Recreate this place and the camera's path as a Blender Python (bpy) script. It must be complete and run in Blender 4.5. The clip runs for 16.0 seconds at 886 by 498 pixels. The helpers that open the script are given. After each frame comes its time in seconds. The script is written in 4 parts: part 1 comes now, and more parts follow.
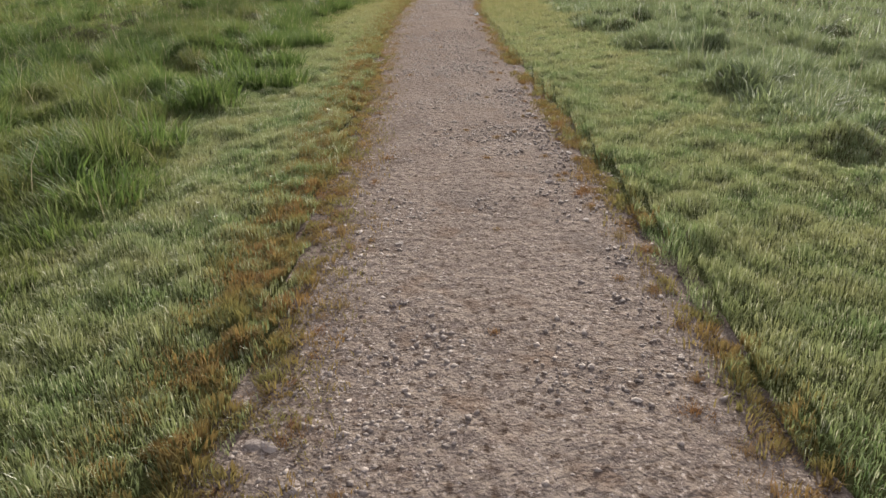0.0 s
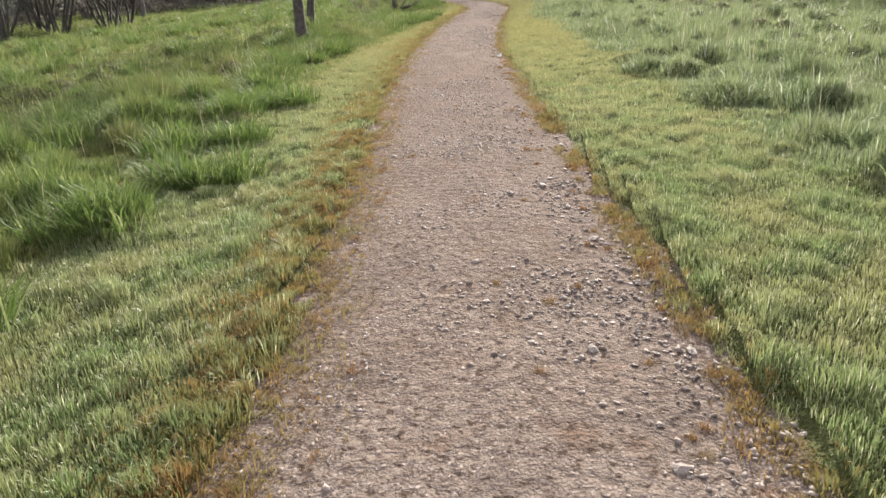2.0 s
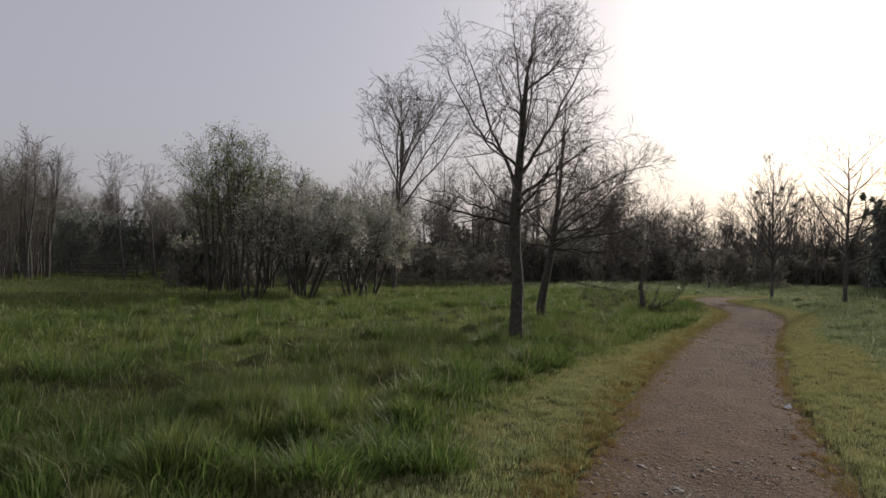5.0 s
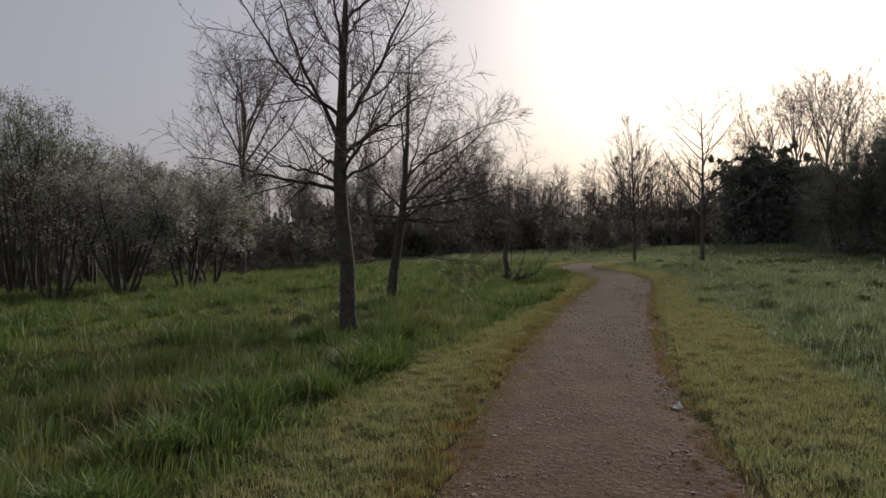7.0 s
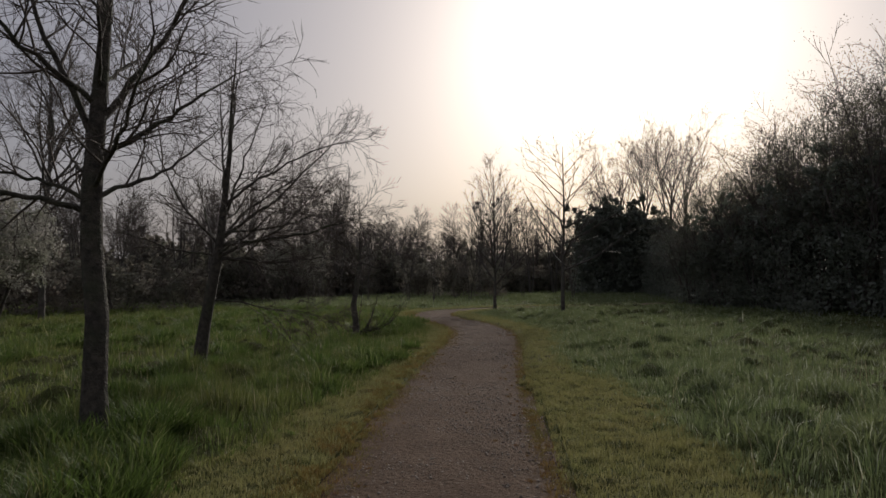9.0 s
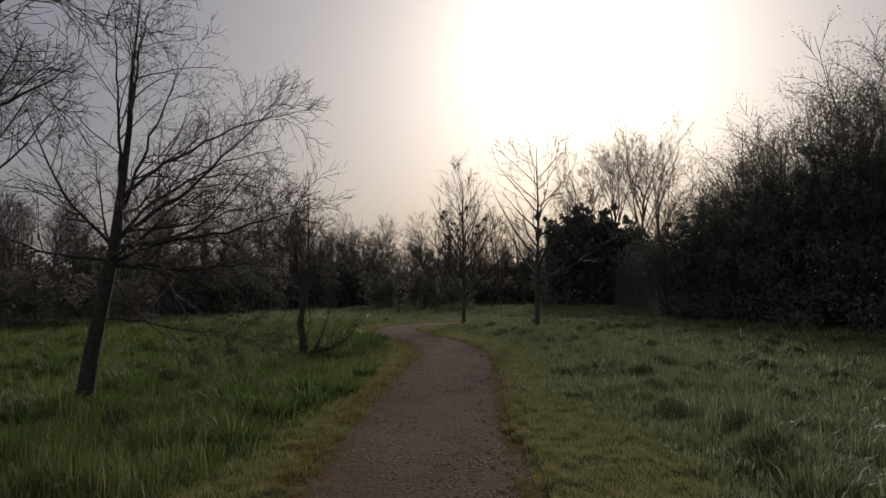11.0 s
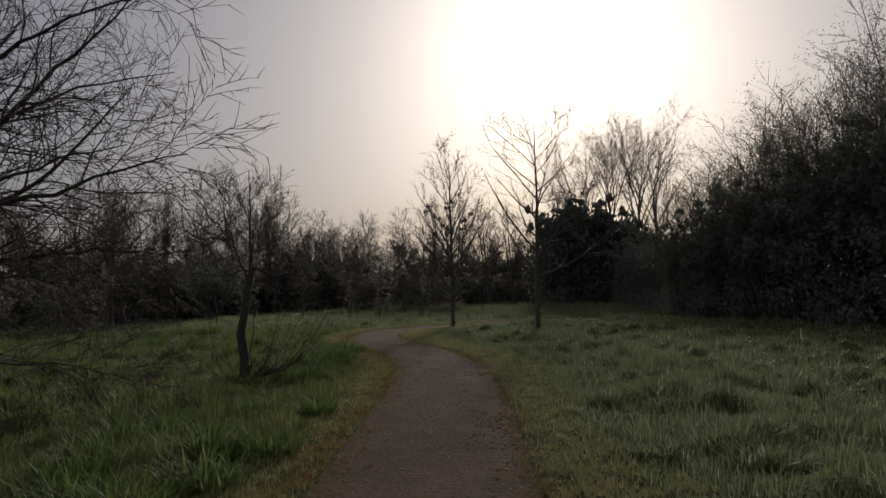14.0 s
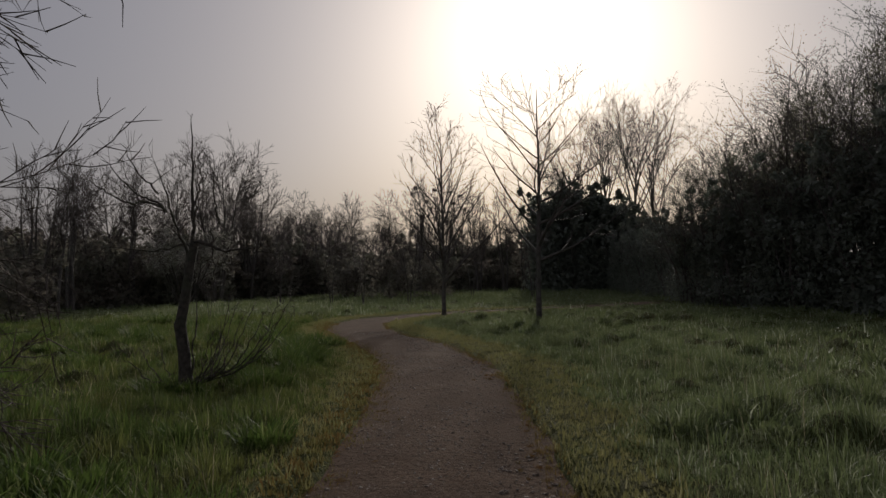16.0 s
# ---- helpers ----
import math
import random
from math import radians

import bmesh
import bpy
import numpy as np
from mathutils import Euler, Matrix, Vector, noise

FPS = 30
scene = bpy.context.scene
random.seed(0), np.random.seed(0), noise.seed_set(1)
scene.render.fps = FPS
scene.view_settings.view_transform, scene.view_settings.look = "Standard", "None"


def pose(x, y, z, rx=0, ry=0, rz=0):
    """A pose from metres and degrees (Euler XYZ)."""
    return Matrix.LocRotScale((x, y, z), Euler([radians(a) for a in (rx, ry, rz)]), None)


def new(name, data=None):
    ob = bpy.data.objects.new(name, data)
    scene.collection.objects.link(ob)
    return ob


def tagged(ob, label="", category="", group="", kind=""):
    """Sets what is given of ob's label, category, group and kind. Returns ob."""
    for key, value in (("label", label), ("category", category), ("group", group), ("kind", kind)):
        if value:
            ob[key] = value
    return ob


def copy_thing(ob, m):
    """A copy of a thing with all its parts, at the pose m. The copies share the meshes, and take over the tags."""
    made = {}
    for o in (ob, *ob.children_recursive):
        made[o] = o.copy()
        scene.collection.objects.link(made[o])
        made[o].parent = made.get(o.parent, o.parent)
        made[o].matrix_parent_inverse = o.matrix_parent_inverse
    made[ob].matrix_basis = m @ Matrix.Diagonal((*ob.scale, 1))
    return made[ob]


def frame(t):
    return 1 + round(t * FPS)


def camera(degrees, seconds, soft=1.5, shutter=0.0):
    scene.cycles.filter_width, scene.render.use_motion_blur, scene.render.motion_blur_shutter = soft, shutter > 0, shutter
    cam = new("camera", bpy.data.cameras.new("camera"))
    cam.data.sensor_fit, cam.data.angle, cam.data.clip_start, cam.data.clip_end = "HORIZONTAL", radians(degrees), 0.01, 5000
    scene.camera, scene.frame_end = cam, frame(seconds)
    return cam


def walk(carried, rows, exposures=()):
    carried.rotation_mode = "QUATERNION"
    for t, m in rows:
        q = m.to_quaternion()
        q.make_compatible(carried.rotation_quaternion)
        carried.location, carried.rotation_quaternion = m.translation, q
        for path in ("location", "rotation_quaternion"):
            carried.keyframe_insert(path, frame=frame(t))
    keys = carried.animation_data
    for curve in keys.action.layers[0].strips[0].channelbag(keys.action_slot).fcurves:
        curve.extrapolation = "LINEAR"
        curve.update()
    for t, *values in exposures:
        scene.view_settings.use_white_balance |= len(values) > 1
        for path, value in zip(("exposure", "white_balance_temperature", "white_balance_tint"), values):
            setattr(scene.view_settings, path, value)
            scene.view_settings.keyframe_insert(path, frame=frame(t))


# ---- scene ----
cam = camera(66.1, 16.0)
METRES, EYE, TILT, LEAN, TURN = 21.1, 1.5, 0.0, 0.0, 6.5
ROWS = [
    (0.0, 0.0, 0.0, 0.0, -0.74, -24.57, 1.62),
    (0.5, -0.0019, 0.0287, -0.0013, -1.99, -25.66, 1.38),
    (1.0, -0.0002, 0.059, -0.0025, -0.91, -24.31, 1.4),
    (1.5, 0.0016, 0.0904, -0.0035, 1.49, -22.9, 1.05),
    (2.0, 0.0038, 0.1229, -0.0015, 0.65, -22.25, 3.23),
    (2.5, 0.0066, 0.1539, 0.0009, 2.04, -18.5, 2.94),
    (3.0, 0.0064, 0.1833, 0.0027, 6.57, -10.56, 1.4),
    (3.5, 0.0091, 0.2105, 0.0039, 14.34, -4.71, 0.32),
    (4.0, 0.0071, 0.2379, 0.0052, 21.1, 1.56, -1.84),
    (6.5, -0.0009, 0.3887, 0.0038, 20.84, -0.98, -0.01),
    (7.0, 0.0015, 0.4206, 0.0025, 11.12, -0.87, 1.71),
    (7.5, 0.0025, 0.4538, 0.0044, 6.14, -1.06, 0.96),
    (8.0, 0.0018, 0.488, 0.0048, -0.1, 0.3, 1.05),
    (8.5, 0.003, 0.5218, 0.006, 1.15, 1.36, 0.85),
    (9.0, 0.0033, 0.5543, 0.0059, -0.53, 2.47, 0.37),
    (9.5, 0.0064, 0.5861, 0.006, 0.55, 3.32, 0.34),
    (10.0, 0.0071, 0.6185, 0.0063, -1.58, 4.08, 0.97),
    (12.5, 0.0156, 0.7693, 0.0044, -4.19, 2.33, 0.78),
    (13.0, 0.0168, 0.8034, 0.0054, -4.75, 5.34, 2.59),
    (13.5, 0.0182, 0.8357, 0.005, -2.75, 3.77, 2.5),
    (14.0, 0.0192, 0.867, 0.0047, -4.54, 3.4, 1.48),
    (14.5, 0.0204, 0.8998, 0.004, -3.7, 2.77, 1.53),
    (15.0, 0.0196, 0.9328, 0.0029, -6.88, 4.5, 0.09),
    (15.5, 0.0203, 0.9654, 0.002, -5.73, 4.92, 0.75),
    (16.0, 0.0207, 0.9962, 0.0008, -5.78, 2.27, 1.18),
]
EXPOSURES = [(0.0, 1.35), (0.5, 2.05), (1.0, 2.25), (1.5, 2.15), (2.0, 2.0), (2.5, 1.8), (3.0, 1.5), (4.0, 0.65), (6.5, 0.05), (8.0, -0.3), (10.0, -0.7), (12.5, -0.75), (13.0, -0.7), (14.0, -0.8), (15.0, -0.75), (16.0, -0.9)]
walk(cam, [(t, pose(0, 0, EYE, TILT, LEAN, TURN) @ pose(METRES * x, METRES * y, METRES * z, 90 + pitch, roll, yaw)) for t, x, y, z, yaw, pitch, roll in ROWS], EXPOSURES)

# ---- light ----
SUN_UP, SUN_EAST = 21.0, 8.8          # degrees above the horizon, degrees from +y towards +x
world = bpy.data.worlds.new("hazy_morning_sky")
scene.world = world
world.use_nodes = True
wt = world.node_tree
sky = wt.nodes.new("ShaderNodeTexSky")
sky.sky_type = "NISHITA"
sky.sun_disc = False
sky.sun_elevation, sky.sun_rotation = radians(SUN_UP), radians(SUN_EAST)
sky.air_density, sky.dust_density, sky.ozone_density, sky.altitude = 1.0, 6.0, 1.0, 0.0
# an even morning haze over the clear sky
haze = wt.nodes.new("ShaderNodeMix")
haze.data_type, haze.blend_type = "RGBA", "MIX"
haze.inputs[0].default_value = 0.68
haze.inputs[7].default_value = (4.2, 4.03, 4.32, 1)
milk = wt.nodes.new("ShaderNodeMix")
milk.data_type, milk.blend_type = "RGBA", "MULTIPLY"
milk.inputs[0].default_value = 1.0
milk.inputs[7].default_value = (0.91, 0.97, 1.17, 1)
wt.links.new(sky.outputs[0], milk.inputs[6])
wt.links.new(milk.outputs[2], haze.inputs[6])
wt.links.new(haze.outputs[2], wt.nodes["Background"].inputs[0])
wt.nodes["Background"].inputs[1].default_value = 0.10
sun = new("sun", bpy.data.lights.new("sun", "SUN"))
sun.data.energy, sun.data.angle, sun.data.color = 3.1, radians(2.0), (1.0, 0.94, 0.86)
sun.rotation_euler = (radians(-(90 - SUN_UP)), 0, radians(-SUN_EAST))

# ---- materials ----


def shader(name):
    m = bpy.data.materials.new(name)
    m.use_nodes = True
    return m, m.node_tree.nodes, m.node_tree.links, m.node_tree.nodes["Principled BSDF"]


def mixed(nodes, links, fac, a, b):
    """A colour mixed from two colours or sockets by a socket."""
    n = nodes.new("ShaderNodeMix")
    n.data_type = "RGBA"
    if isinstance(fac, (int, float)):
        n.inputs[0].default_value = fac
    else:
        links.new(fac, n.inputs[0])
    for s, v in ((6, a), (7, b)):
        if isinstance(v, tuple):
            n.inputs[s].default_value = (*v, 1)
        else:
            links.new(v, n.inputs[s])
    return n.outputs[2]


def noisy(nodes, links, scale, detail=4, lo=0.35, hi=0.65, space="Position"):
    """A noise socket, stretched between lo and hi."""
    if space == "Position":
        c = nodes.new("ShaderNodeNewGeometry").outputs["Position"]
    else:
        c = nodes.new("ShaderNodeTexCoord").outputs["Object"]
    n = nodes.new("ShaderNodeTexNoise")
    n.inputs["Scale"].default_value, n.inputs["Detail"].default_value = scale, detail
    links.new(c, n.inputs["Vector"])
    r = nodes.new("ShaderNodeMapRange")
    r.inputs[1].default_value, r.inputs[2].default_value = lo, hi
    links.new(n.outputs[0], r.inputs[0])
    return r.outputs[0]


def island(nodes):
    return nodes.new("ShaderNodeNewGeometry").outputs["Random Per Island"]


def bumped(nodes, links, bsdf, height, strength, distance):
    b = nodes.new("ShaderNodeBump")
    b.inputs["Strength"].default_value, b.inputs["Distance"].default_value = strength, distance
    links.new(height, b.inputs["Height"])
    links.new(b.outputs[0], bsdf.inputs["Normal"])


def leaf_material(name, dark, light, patch, patch_scale, rough=0.45, through_light=0.45, spec=0.5, pale=None, further=None):
    """Thin leaves and blades: colour by blade and by patch, and light that shines through."""
    m, nodes, links, bsdf = shader(name)
    c = mixed(nodes, links, island(nodes), dark, light)
    c = mixed(nodes, links, noisy(nodes, links, patch_scale, 3), c, patch)
    if pale:
        r = nodes.new("ShaderNodeMapRange")
        r.inputs[1].default_value, r.inputs[2].default_value = 0.86, 0.96
        links.new(island(nodes), r.inputs[0])
        c = mixed(nodes, links, r.outputs[0], c, pale)
    if further:
        # the sward yellows further along the path
        split = nodes.new("ShaderNodeSeparateXYZ")
        links.new(nodes.new("ShaderNodeNewGeometry").outputs["Position"], split.inputs[0])
        along = nodes.new("ShaderNodeMapRange")
        along.inputs[1].default_value, along.inputs[2].default_value, along.inputs[4].default_value = 8.0, 18.0, 0.55
        links.new(split.outputs[1], along.inputs[0])
        c = mixed(nodes, links, along.outputs[0], c, further)
    links.new(c, bsdf.inputs["Base Color"])
    bsdf.inputs["Roughness"].default_value = rough
    bsdf.inputs["Specular IOR Level"].default_value = spec
    t = nodes.new("ShaderNodeBsdfTranslucent")
    links.new(c, t.inputs[0])
    mix = nodes.new("ShaderNodeMixShader")
    mix.inputs[0].default_value = through_light
    links.new(bsdf.outputs[0], mix.inputs[1])
    links.new(t.outputs[0], mix.inputs[2])
    links.new(mix.outputs[0], nodes["Material Output"].inputs[0])
    return m


def bark_material(name, dark, light, moss, scale=14):
    m, nodes, links, bsdf = shader(name)
    c = mixed(nodes, links, noisy(nodes, links, scale, 6, space="Object"), dark, light)
    c = mixed(nodes, links, noisy(nodes, links, 2.3, 4, 0.5, 0.75, space="Object"), c, moss)
    links.new(c, bsdf.inputs["Base Color"])
    bsdf.inputs["Roughness"].default_value = 0.85
    bumped(nodes, links, bsdf, noisy(nodes, links, scale * 3, 6, space="Object"), 0.7, 0.02)
    return m


def soil_material():
    """Ground under the grass: dark soil, thatch and short green."""
    m, nodes, links, bsdf = shader("soil_and_thatch")
    c = mixed(nodes, links, noisy(nodes, links, 9, 6), (0.060, 0.060, 0.022), (0.125, 0.118, 0.042))
    c = mixed(nodes, links, noisy(nodes, links, 0.35, 4), c, (0.085, 0.105, 0.030))
    links.new(c, bsdf.inputs["Base Color"])
    bsdf.inputs["Roughness"].default_value = 0.95
    bsdf.inputs["Specular IOR Level"].default_value = 0.15
    bumped(nodes, links, bsdf, noisy(nodes, links, 25, 5), 1.0, 0.06)
    return m


def gravel_material():
    """Trodden path of sandy earth with grit bedded in it."""
    m, nodes, links, bsdf = shader("trodden_gravel")
    c = mixed(nodes, links, noisy(nodes, links, 0.9, 6, 0.3, 0.7), (0.132, 0.103, 0.080), (0.208, 0.170, 0.137))
    c = mixed(nodes, links, noisy(nodes, links, 14, 6, 0.45, 0.65), c, (0.12, 0.094, 0.078))
    where = nodes.new("ShaderNodeNewGeometry").outputs["Position"]
    for scale, lo, hi, colour in ((170, 0.84, 0.98, (0.25, 0.205, 0.175)), (95, 0.93, 0.97, (0.29, 0.25, 0.215)), (120, 0.88, 0.97, (0.08, 0.062, 0.054))):
        v = nodes.new("ShaderNodeTexVoronoi")
        v.inputs["Scale"].default_value = scale
        links.new(where, v.inputs["Vector"])
        grain = nodes.new("ShaderNodeSeparateColor")
        links.new(v.outputs["Color"], grain.inputs[0])
        r = nodes.new("ShaderNodeMapRange")
        r.inputs[1].default_value, r.inputs[2].default_value = lo, hi
        links.new(grain.outputs[0], r.inputs[0])
        c = mixed(nodes, links, r.outputs[0], c, colour)
    c = mixed(nodes, links, noisy(nodes, links, 3.5, 7, 0.56, 0.74), c, (0.125, 0.083, 0.055))
    c = mixed(nodes, links, noisy(nodes, links, 1.7, 7, 0.55, 0.78), c, (0.10, 0.082, 0.070))
    # gravelled at the near end, bare brown earth further along
    split = nodes.new("ShaderNodeSeparateXYZ")
    links.new(where, split.inputs[0])
    along = nodes.new("ShaderNodeMapRange")
    along.inputs[1].default_value, along.inputs[2].default_value, along.inputs[4].default_value = 2.5, 12.0, 0.82
    links.new(split.outputs[1], along.inputs[0])
    c = mixed(nodes, links, along.outputs[0], c, mixed(nodes, links, noisy(nodes, links, 2.2, 6, 0.3, 0.7), (0.080, 0.050, 0.032), (0.135, 0.088, 0.059)))
    # crumbs of darker and paler earth
    c = mixed(nodes, links, noisy(nodes, links, 30, 7, 0.54, 0.66), c, (0.062, 0.043, 0.031))
    c = mixed(nodes, links, noisy(nodes, links, 44, 6, 0.60, 0.70), c, (0.21, 0.17, 0.135))
    links.new(c, bsdf.inputs["Base Color"])
    bsdf.inputs["Roughness"].default_value = 0.95
    bsdf.inputs["Specular IOR Level"].default_value = 0.06
    mix = nodes.new("ShaderNodeMath")
    mix.operation = "MULTIPLY_ADD"
    mix.inputs[1].default_value = 0.35
    links.new(noisy(nodes, links, 75, 6, 0.3, 0.7), mix.inputs[0])
    links.new(noisy(nodes, links, 17, 8, 0.3, 0.72), mix.inputs[2])
    bumped(nodes, links, bsdf, mix.outputs[0], 0.9, 0.018)
    return m


def stone_material():
    m, nodes, links, bsdf = shader("path_stone")
    rnd = nodes.new("ShaderNodeObjectInfo").outputs["Random"]
    add = nodes.new("ShaderNodeMath")
    add.operation = "ADD"
    links.new(rnd, add.inputs[0])
    links.new(island(nodes), add.inputs[1])
    fr = nodes.new("ShaderNodeMath")
    fr.operation = "FRACT"
    links.new(add.outputs[0], fr.inputs[0])
    c = mixed(nodes, links, fr.outputs[0], (0.095, 0.073, 0.057), (0.31, 0.262, 0.215))
    c = mixed(nodes, links, noisy(nodes, links, 45, 5), c, (0.20, 0.16, 0.13))
    links.new(c, bsdf.inputs["Base Color"])
    bsdf.inputs["Roughness"].default_value = 0.75
    bumped(nodes, links, bsdf, noisy(nodes, links, 120, 4), 0.5, 0.004)
    return m


def plain_material(name, dark, light, scale, rough=0.8):
    m, nodes, links, bsdf = shader(name)
    links.new(mixed(nodes, links, noisy(nodes, links, scale, 5), dark, light), bsdf.inputs["Base Color"])
    bsdf.inputs["Roughness"].default_value = rough
    bumped(nodes, links, bsdf, noisy(nodes, links, scale * 4, 4), 0.4, 0.01)
    return m


SOIL, GRAVEL, STONE = soil_material(), gravel_material(), stone_material()
MOWN = leaf_material("mown_grass", (0.095, 0.15, 0.044), (0.24, 0.285, 0.125), (0.24, 0.245, 0.105), 2.2, 0.40, 0.5, 0.5, (0.44, 0.44, 0.28), (0.275, 0.24, 0.092))
TALL = leaf_material("tall_meadow_grass", (0.066, 0.118, 0.028), (0.165, 0.22, 0.060), (0.15, 0.16, 0.050), 1.7, 0.6, 0.5, 0.25, (0.27, 0.28, 0.14))
TUFT = leaf_material("dark_tussock_grass", (0.052, 0.098, 0.022), (0.145, 0.20, 0.052), (0.095, 0.14, 0.034), 2.0, 0.6, 0.5, 0.25, (0.23, 0.26, 0.11))
DEWY = leaf_material("dewy_meadow_grass", (0.098, 0.14, 0.056), (0.22, 0.265, 0.122), (0.18, 0.21, 0.092), 1.5, 0.45, 0.5, 0.4, (0.42, 0.44, 0.32))
DRY = leaf_material("dry_edge_grass", (0.16, 0.098, 0.034), (0.29, 0.185, 0.072), (0.18, 0.165, 0.055), 3.5, 0.7, 0.45, 0.2)
MOSS = leaf_material("rusty_moss", (0.19, 0.095, 0.04), (0.34, 0.19, 0.085), (0.24, 0.18, 0.08), 6, 0.9, 0.25, 0.1)
STALK = leaf_material("dead_grass_stalk", (0.30, 0.26, 0.15), (0.48, 0.42, 0.28), (0.38, 0.33, 0.2), 2, 0.7, 0.35, 0.2)
BARK = bark_material("grey_brown_bark", (0.034, 0.028, 0.023), (0.095, 0.08, 0.063), (0.06, 0.07, 0.036))
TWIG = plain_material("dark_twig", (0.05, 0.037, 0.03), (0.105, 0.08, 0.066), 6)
# far twigs and bark paler than the near ones: haze put into their colour
FARTWIG = plain_material("hazy_grey_brown_twig", (0.07, 0.058, 0.052), (0.15, 0.125, 0.113), 0.6)
FARBARK = bark_material("hazy_far_bark", (0.06, 0.052, 0.046), (0.135, 0.117, 0.102), (0.09, 0.10, 0.07), 6)
BLOSSOM = leaf_material("white_blossom", (0.27, 0.26, 0.225), (0.64, 0.60, 0.55), (0.20, 0.215, 0.15), 1.1, 0.7, 0.4, 0.2)
YOUNGLEAF = leaf_material("young_leaf", (0.14, 0.17, 0.06), (0.28, 0.31, 0.14), (0.20, 0.22, 0.11), 0.9, 0.6, 0.45, 0.3)
BUD = leaf_material("budding_twig", (0.15, 0.15, 0.10), (0.30, 0.28, 0.19), (0.20, 0.195, 0.14), 0.7, 0.45, 0.45, 0.5)
IVY = leaf_material("dark_ivy_leaf", (0.10, 0.125, 0.095), (0.22, 0.24, 0.19), (0.16, 0.175, 0.14), 0.6, 0.5, 0.5, 1.0)
# thicket colour lifted as well, standing in for haze over the far wood
THICKET = leaf_material("hazy_brown_thicket", (0.15, 0.13, 0.11), (0.29, 0.25, 0.21), (0.20, 0.20, 0.155), 0.5, 0.7, 0.5, 0.3)
GATEWOOD = plain_material("weathered_gate_wood", (0.04, 0.033, 0.027), (0.09, 0.078, 0.065), 18)
LITTER = plain_material("white_litter", (0.6, 0.6, 0.58), (0.8, 0.8, 0.78), 30, 0.5)

# ---- the line of the path ----
# (y along the meadow, left edge, right edge) and the bend beyond, as centre points
CENTRE = [(0.10, -4.0), (0.05, 0.0), (-0.05, 2.0), (-0.35, 4.5), (-0.75, 7.5), (-1.15, 10.5), (-1.55, 14.0), (-1.88, 17.5),
          (-2.03, 21.0), (-2.10, 25.0), (-2.08, 29.0), (-2.28, 32.5), (-3.05, 36.0), (-4.25, 39.2), (-4.95, 42.1),
          (-4.9, 44.6), (-3.9, 46.9), (-1.9, 48.8), (1.2, 50.5), (5.0, 52.4), (8.0, 55.0)]
HALF = 0.93


def smooth_line(points, steps):
    """Catmull-Rom through the points."""
    p = np.array([points[0]] + list(points) + [points[-1]], float)
    out = []
    for i in range(1, len(p) - 2):
        for k in range(steps):
            t = k / steps
            a, b, c, d = p[i - 1], p[i], p[i + 1], p[i + 2]
            out.append(0.5 * (2 * b + (c - a) * t + (2 * a - 5 * b + 4 * c - d) * t * t + (3 * b - a - 3 * c + d) * t ** 3))
    return np.array(out + [p[-2]])


LINE = smooth_line(CENTRE, 12)
GX0, GX1, GY0, GY1, GS = -24.0, 22.0, -5.0, 68.0, 0.1


def signed_map():
    """Distance from the path's centre line on a raster, negative on its left."""
    gx, gy = np.arange(GX0, GX1, GS), np.arange(GY0, GY1, GS)
    out = np.empty((len(gy), len(gx)))
    seg = np.gradient(LINE, axis=0)
    for j, y in enumerate(gy):
        near = np.abs(LINE[:, 1] - y) < 26
        q, s = LINE[near], seg[near]
        dx, dy = gx[:, None] - q[:, 0], y - q[None, :, 1]
        d2 = dx * dx + dy * dy
        k = d2.argmin(1)
        i = np.arange(len(gx))
        cross = s[k, 0] * (y - q[k, 1]) - s[k, 1] * (gx - q[k, 0])
        out[j] = np.sqrt(d2[i, k]) * np.where(cross > 0, -1, 1)
    return out


SIGNED = signed_map()


def off_path(x, y):
    """Signed distance from the centre line (left negative) for arrays of places."""
    fx = np.clip((np.asarray(x, float) - GX0) / GS, 0, SIGNED.shape[1] - 1.01)
    fy = np.clip((np.asarray(y, float) - GY0) / GS, 0, SIGNED.shape[0] - 1.01)
    i, j = fx.astype(int), fy.astype(int)
    return SIGNED[j, i]


rng = np.random.default_rng(7)
WAVES = rng.uniform(-1, 1, (3, 14, 4))


def waves(x, y, scale, layer=0):
    """A smooth uneven field of about -1 to 1."""
    v = 0
    for a, b, c, d in WAVES[layer]:
        f = (0.6 + abs(d)) / scale
        v = v + np.sin((a * x + b * y) * f * 3.0 + c * 9.0 + d * 5.0)
    return v / 4.5


def clumps(x, y, scale, layer=0):
    """Sharper tufts from two crossing fields."""
    return np.clip(waves(x, y, scale, layer) + 0.6 * waves(x, y, scale * 0.43, (layer + 1) % 3), -1.4, 1.4)


TABLE = rng.uniform(0, 1, (128, 128, 4))


def tufted(x, y, cell):
    """For each place the tuft it belongs to: distance from its heart in cells, the way outward, and the tuft's vigour."""
    best, out, vigour = np.full(len(x), 9.0), np.zeros(len(x)), np.zeros(len(x))
    cx, cy = np.floor(x / cell).astype(int), np.floor(y / cell).astype(int)
    for i in (-1, 0, 1):
        for j in (-1, 0, 1):
            t = TABLE[(cx + i) % 128, (cy + j) % 128]
            dx, dy = x / cell - (cx + i + t[:, 0]), y / cell - (cy + j + t[:, 1])
            d = np.hypot(dx, dy)
            m = d < best
            best[m], out[m], vigour[m] = d[m], np.arctan2(dy, dx)[m], t[m, 2]
    return best, out, vigour


def edge_wobble(x, y):
    return 0.055 * waves(x, y, 1.1, 1) + 0.045 * waves(x, y, 0.22, 2)


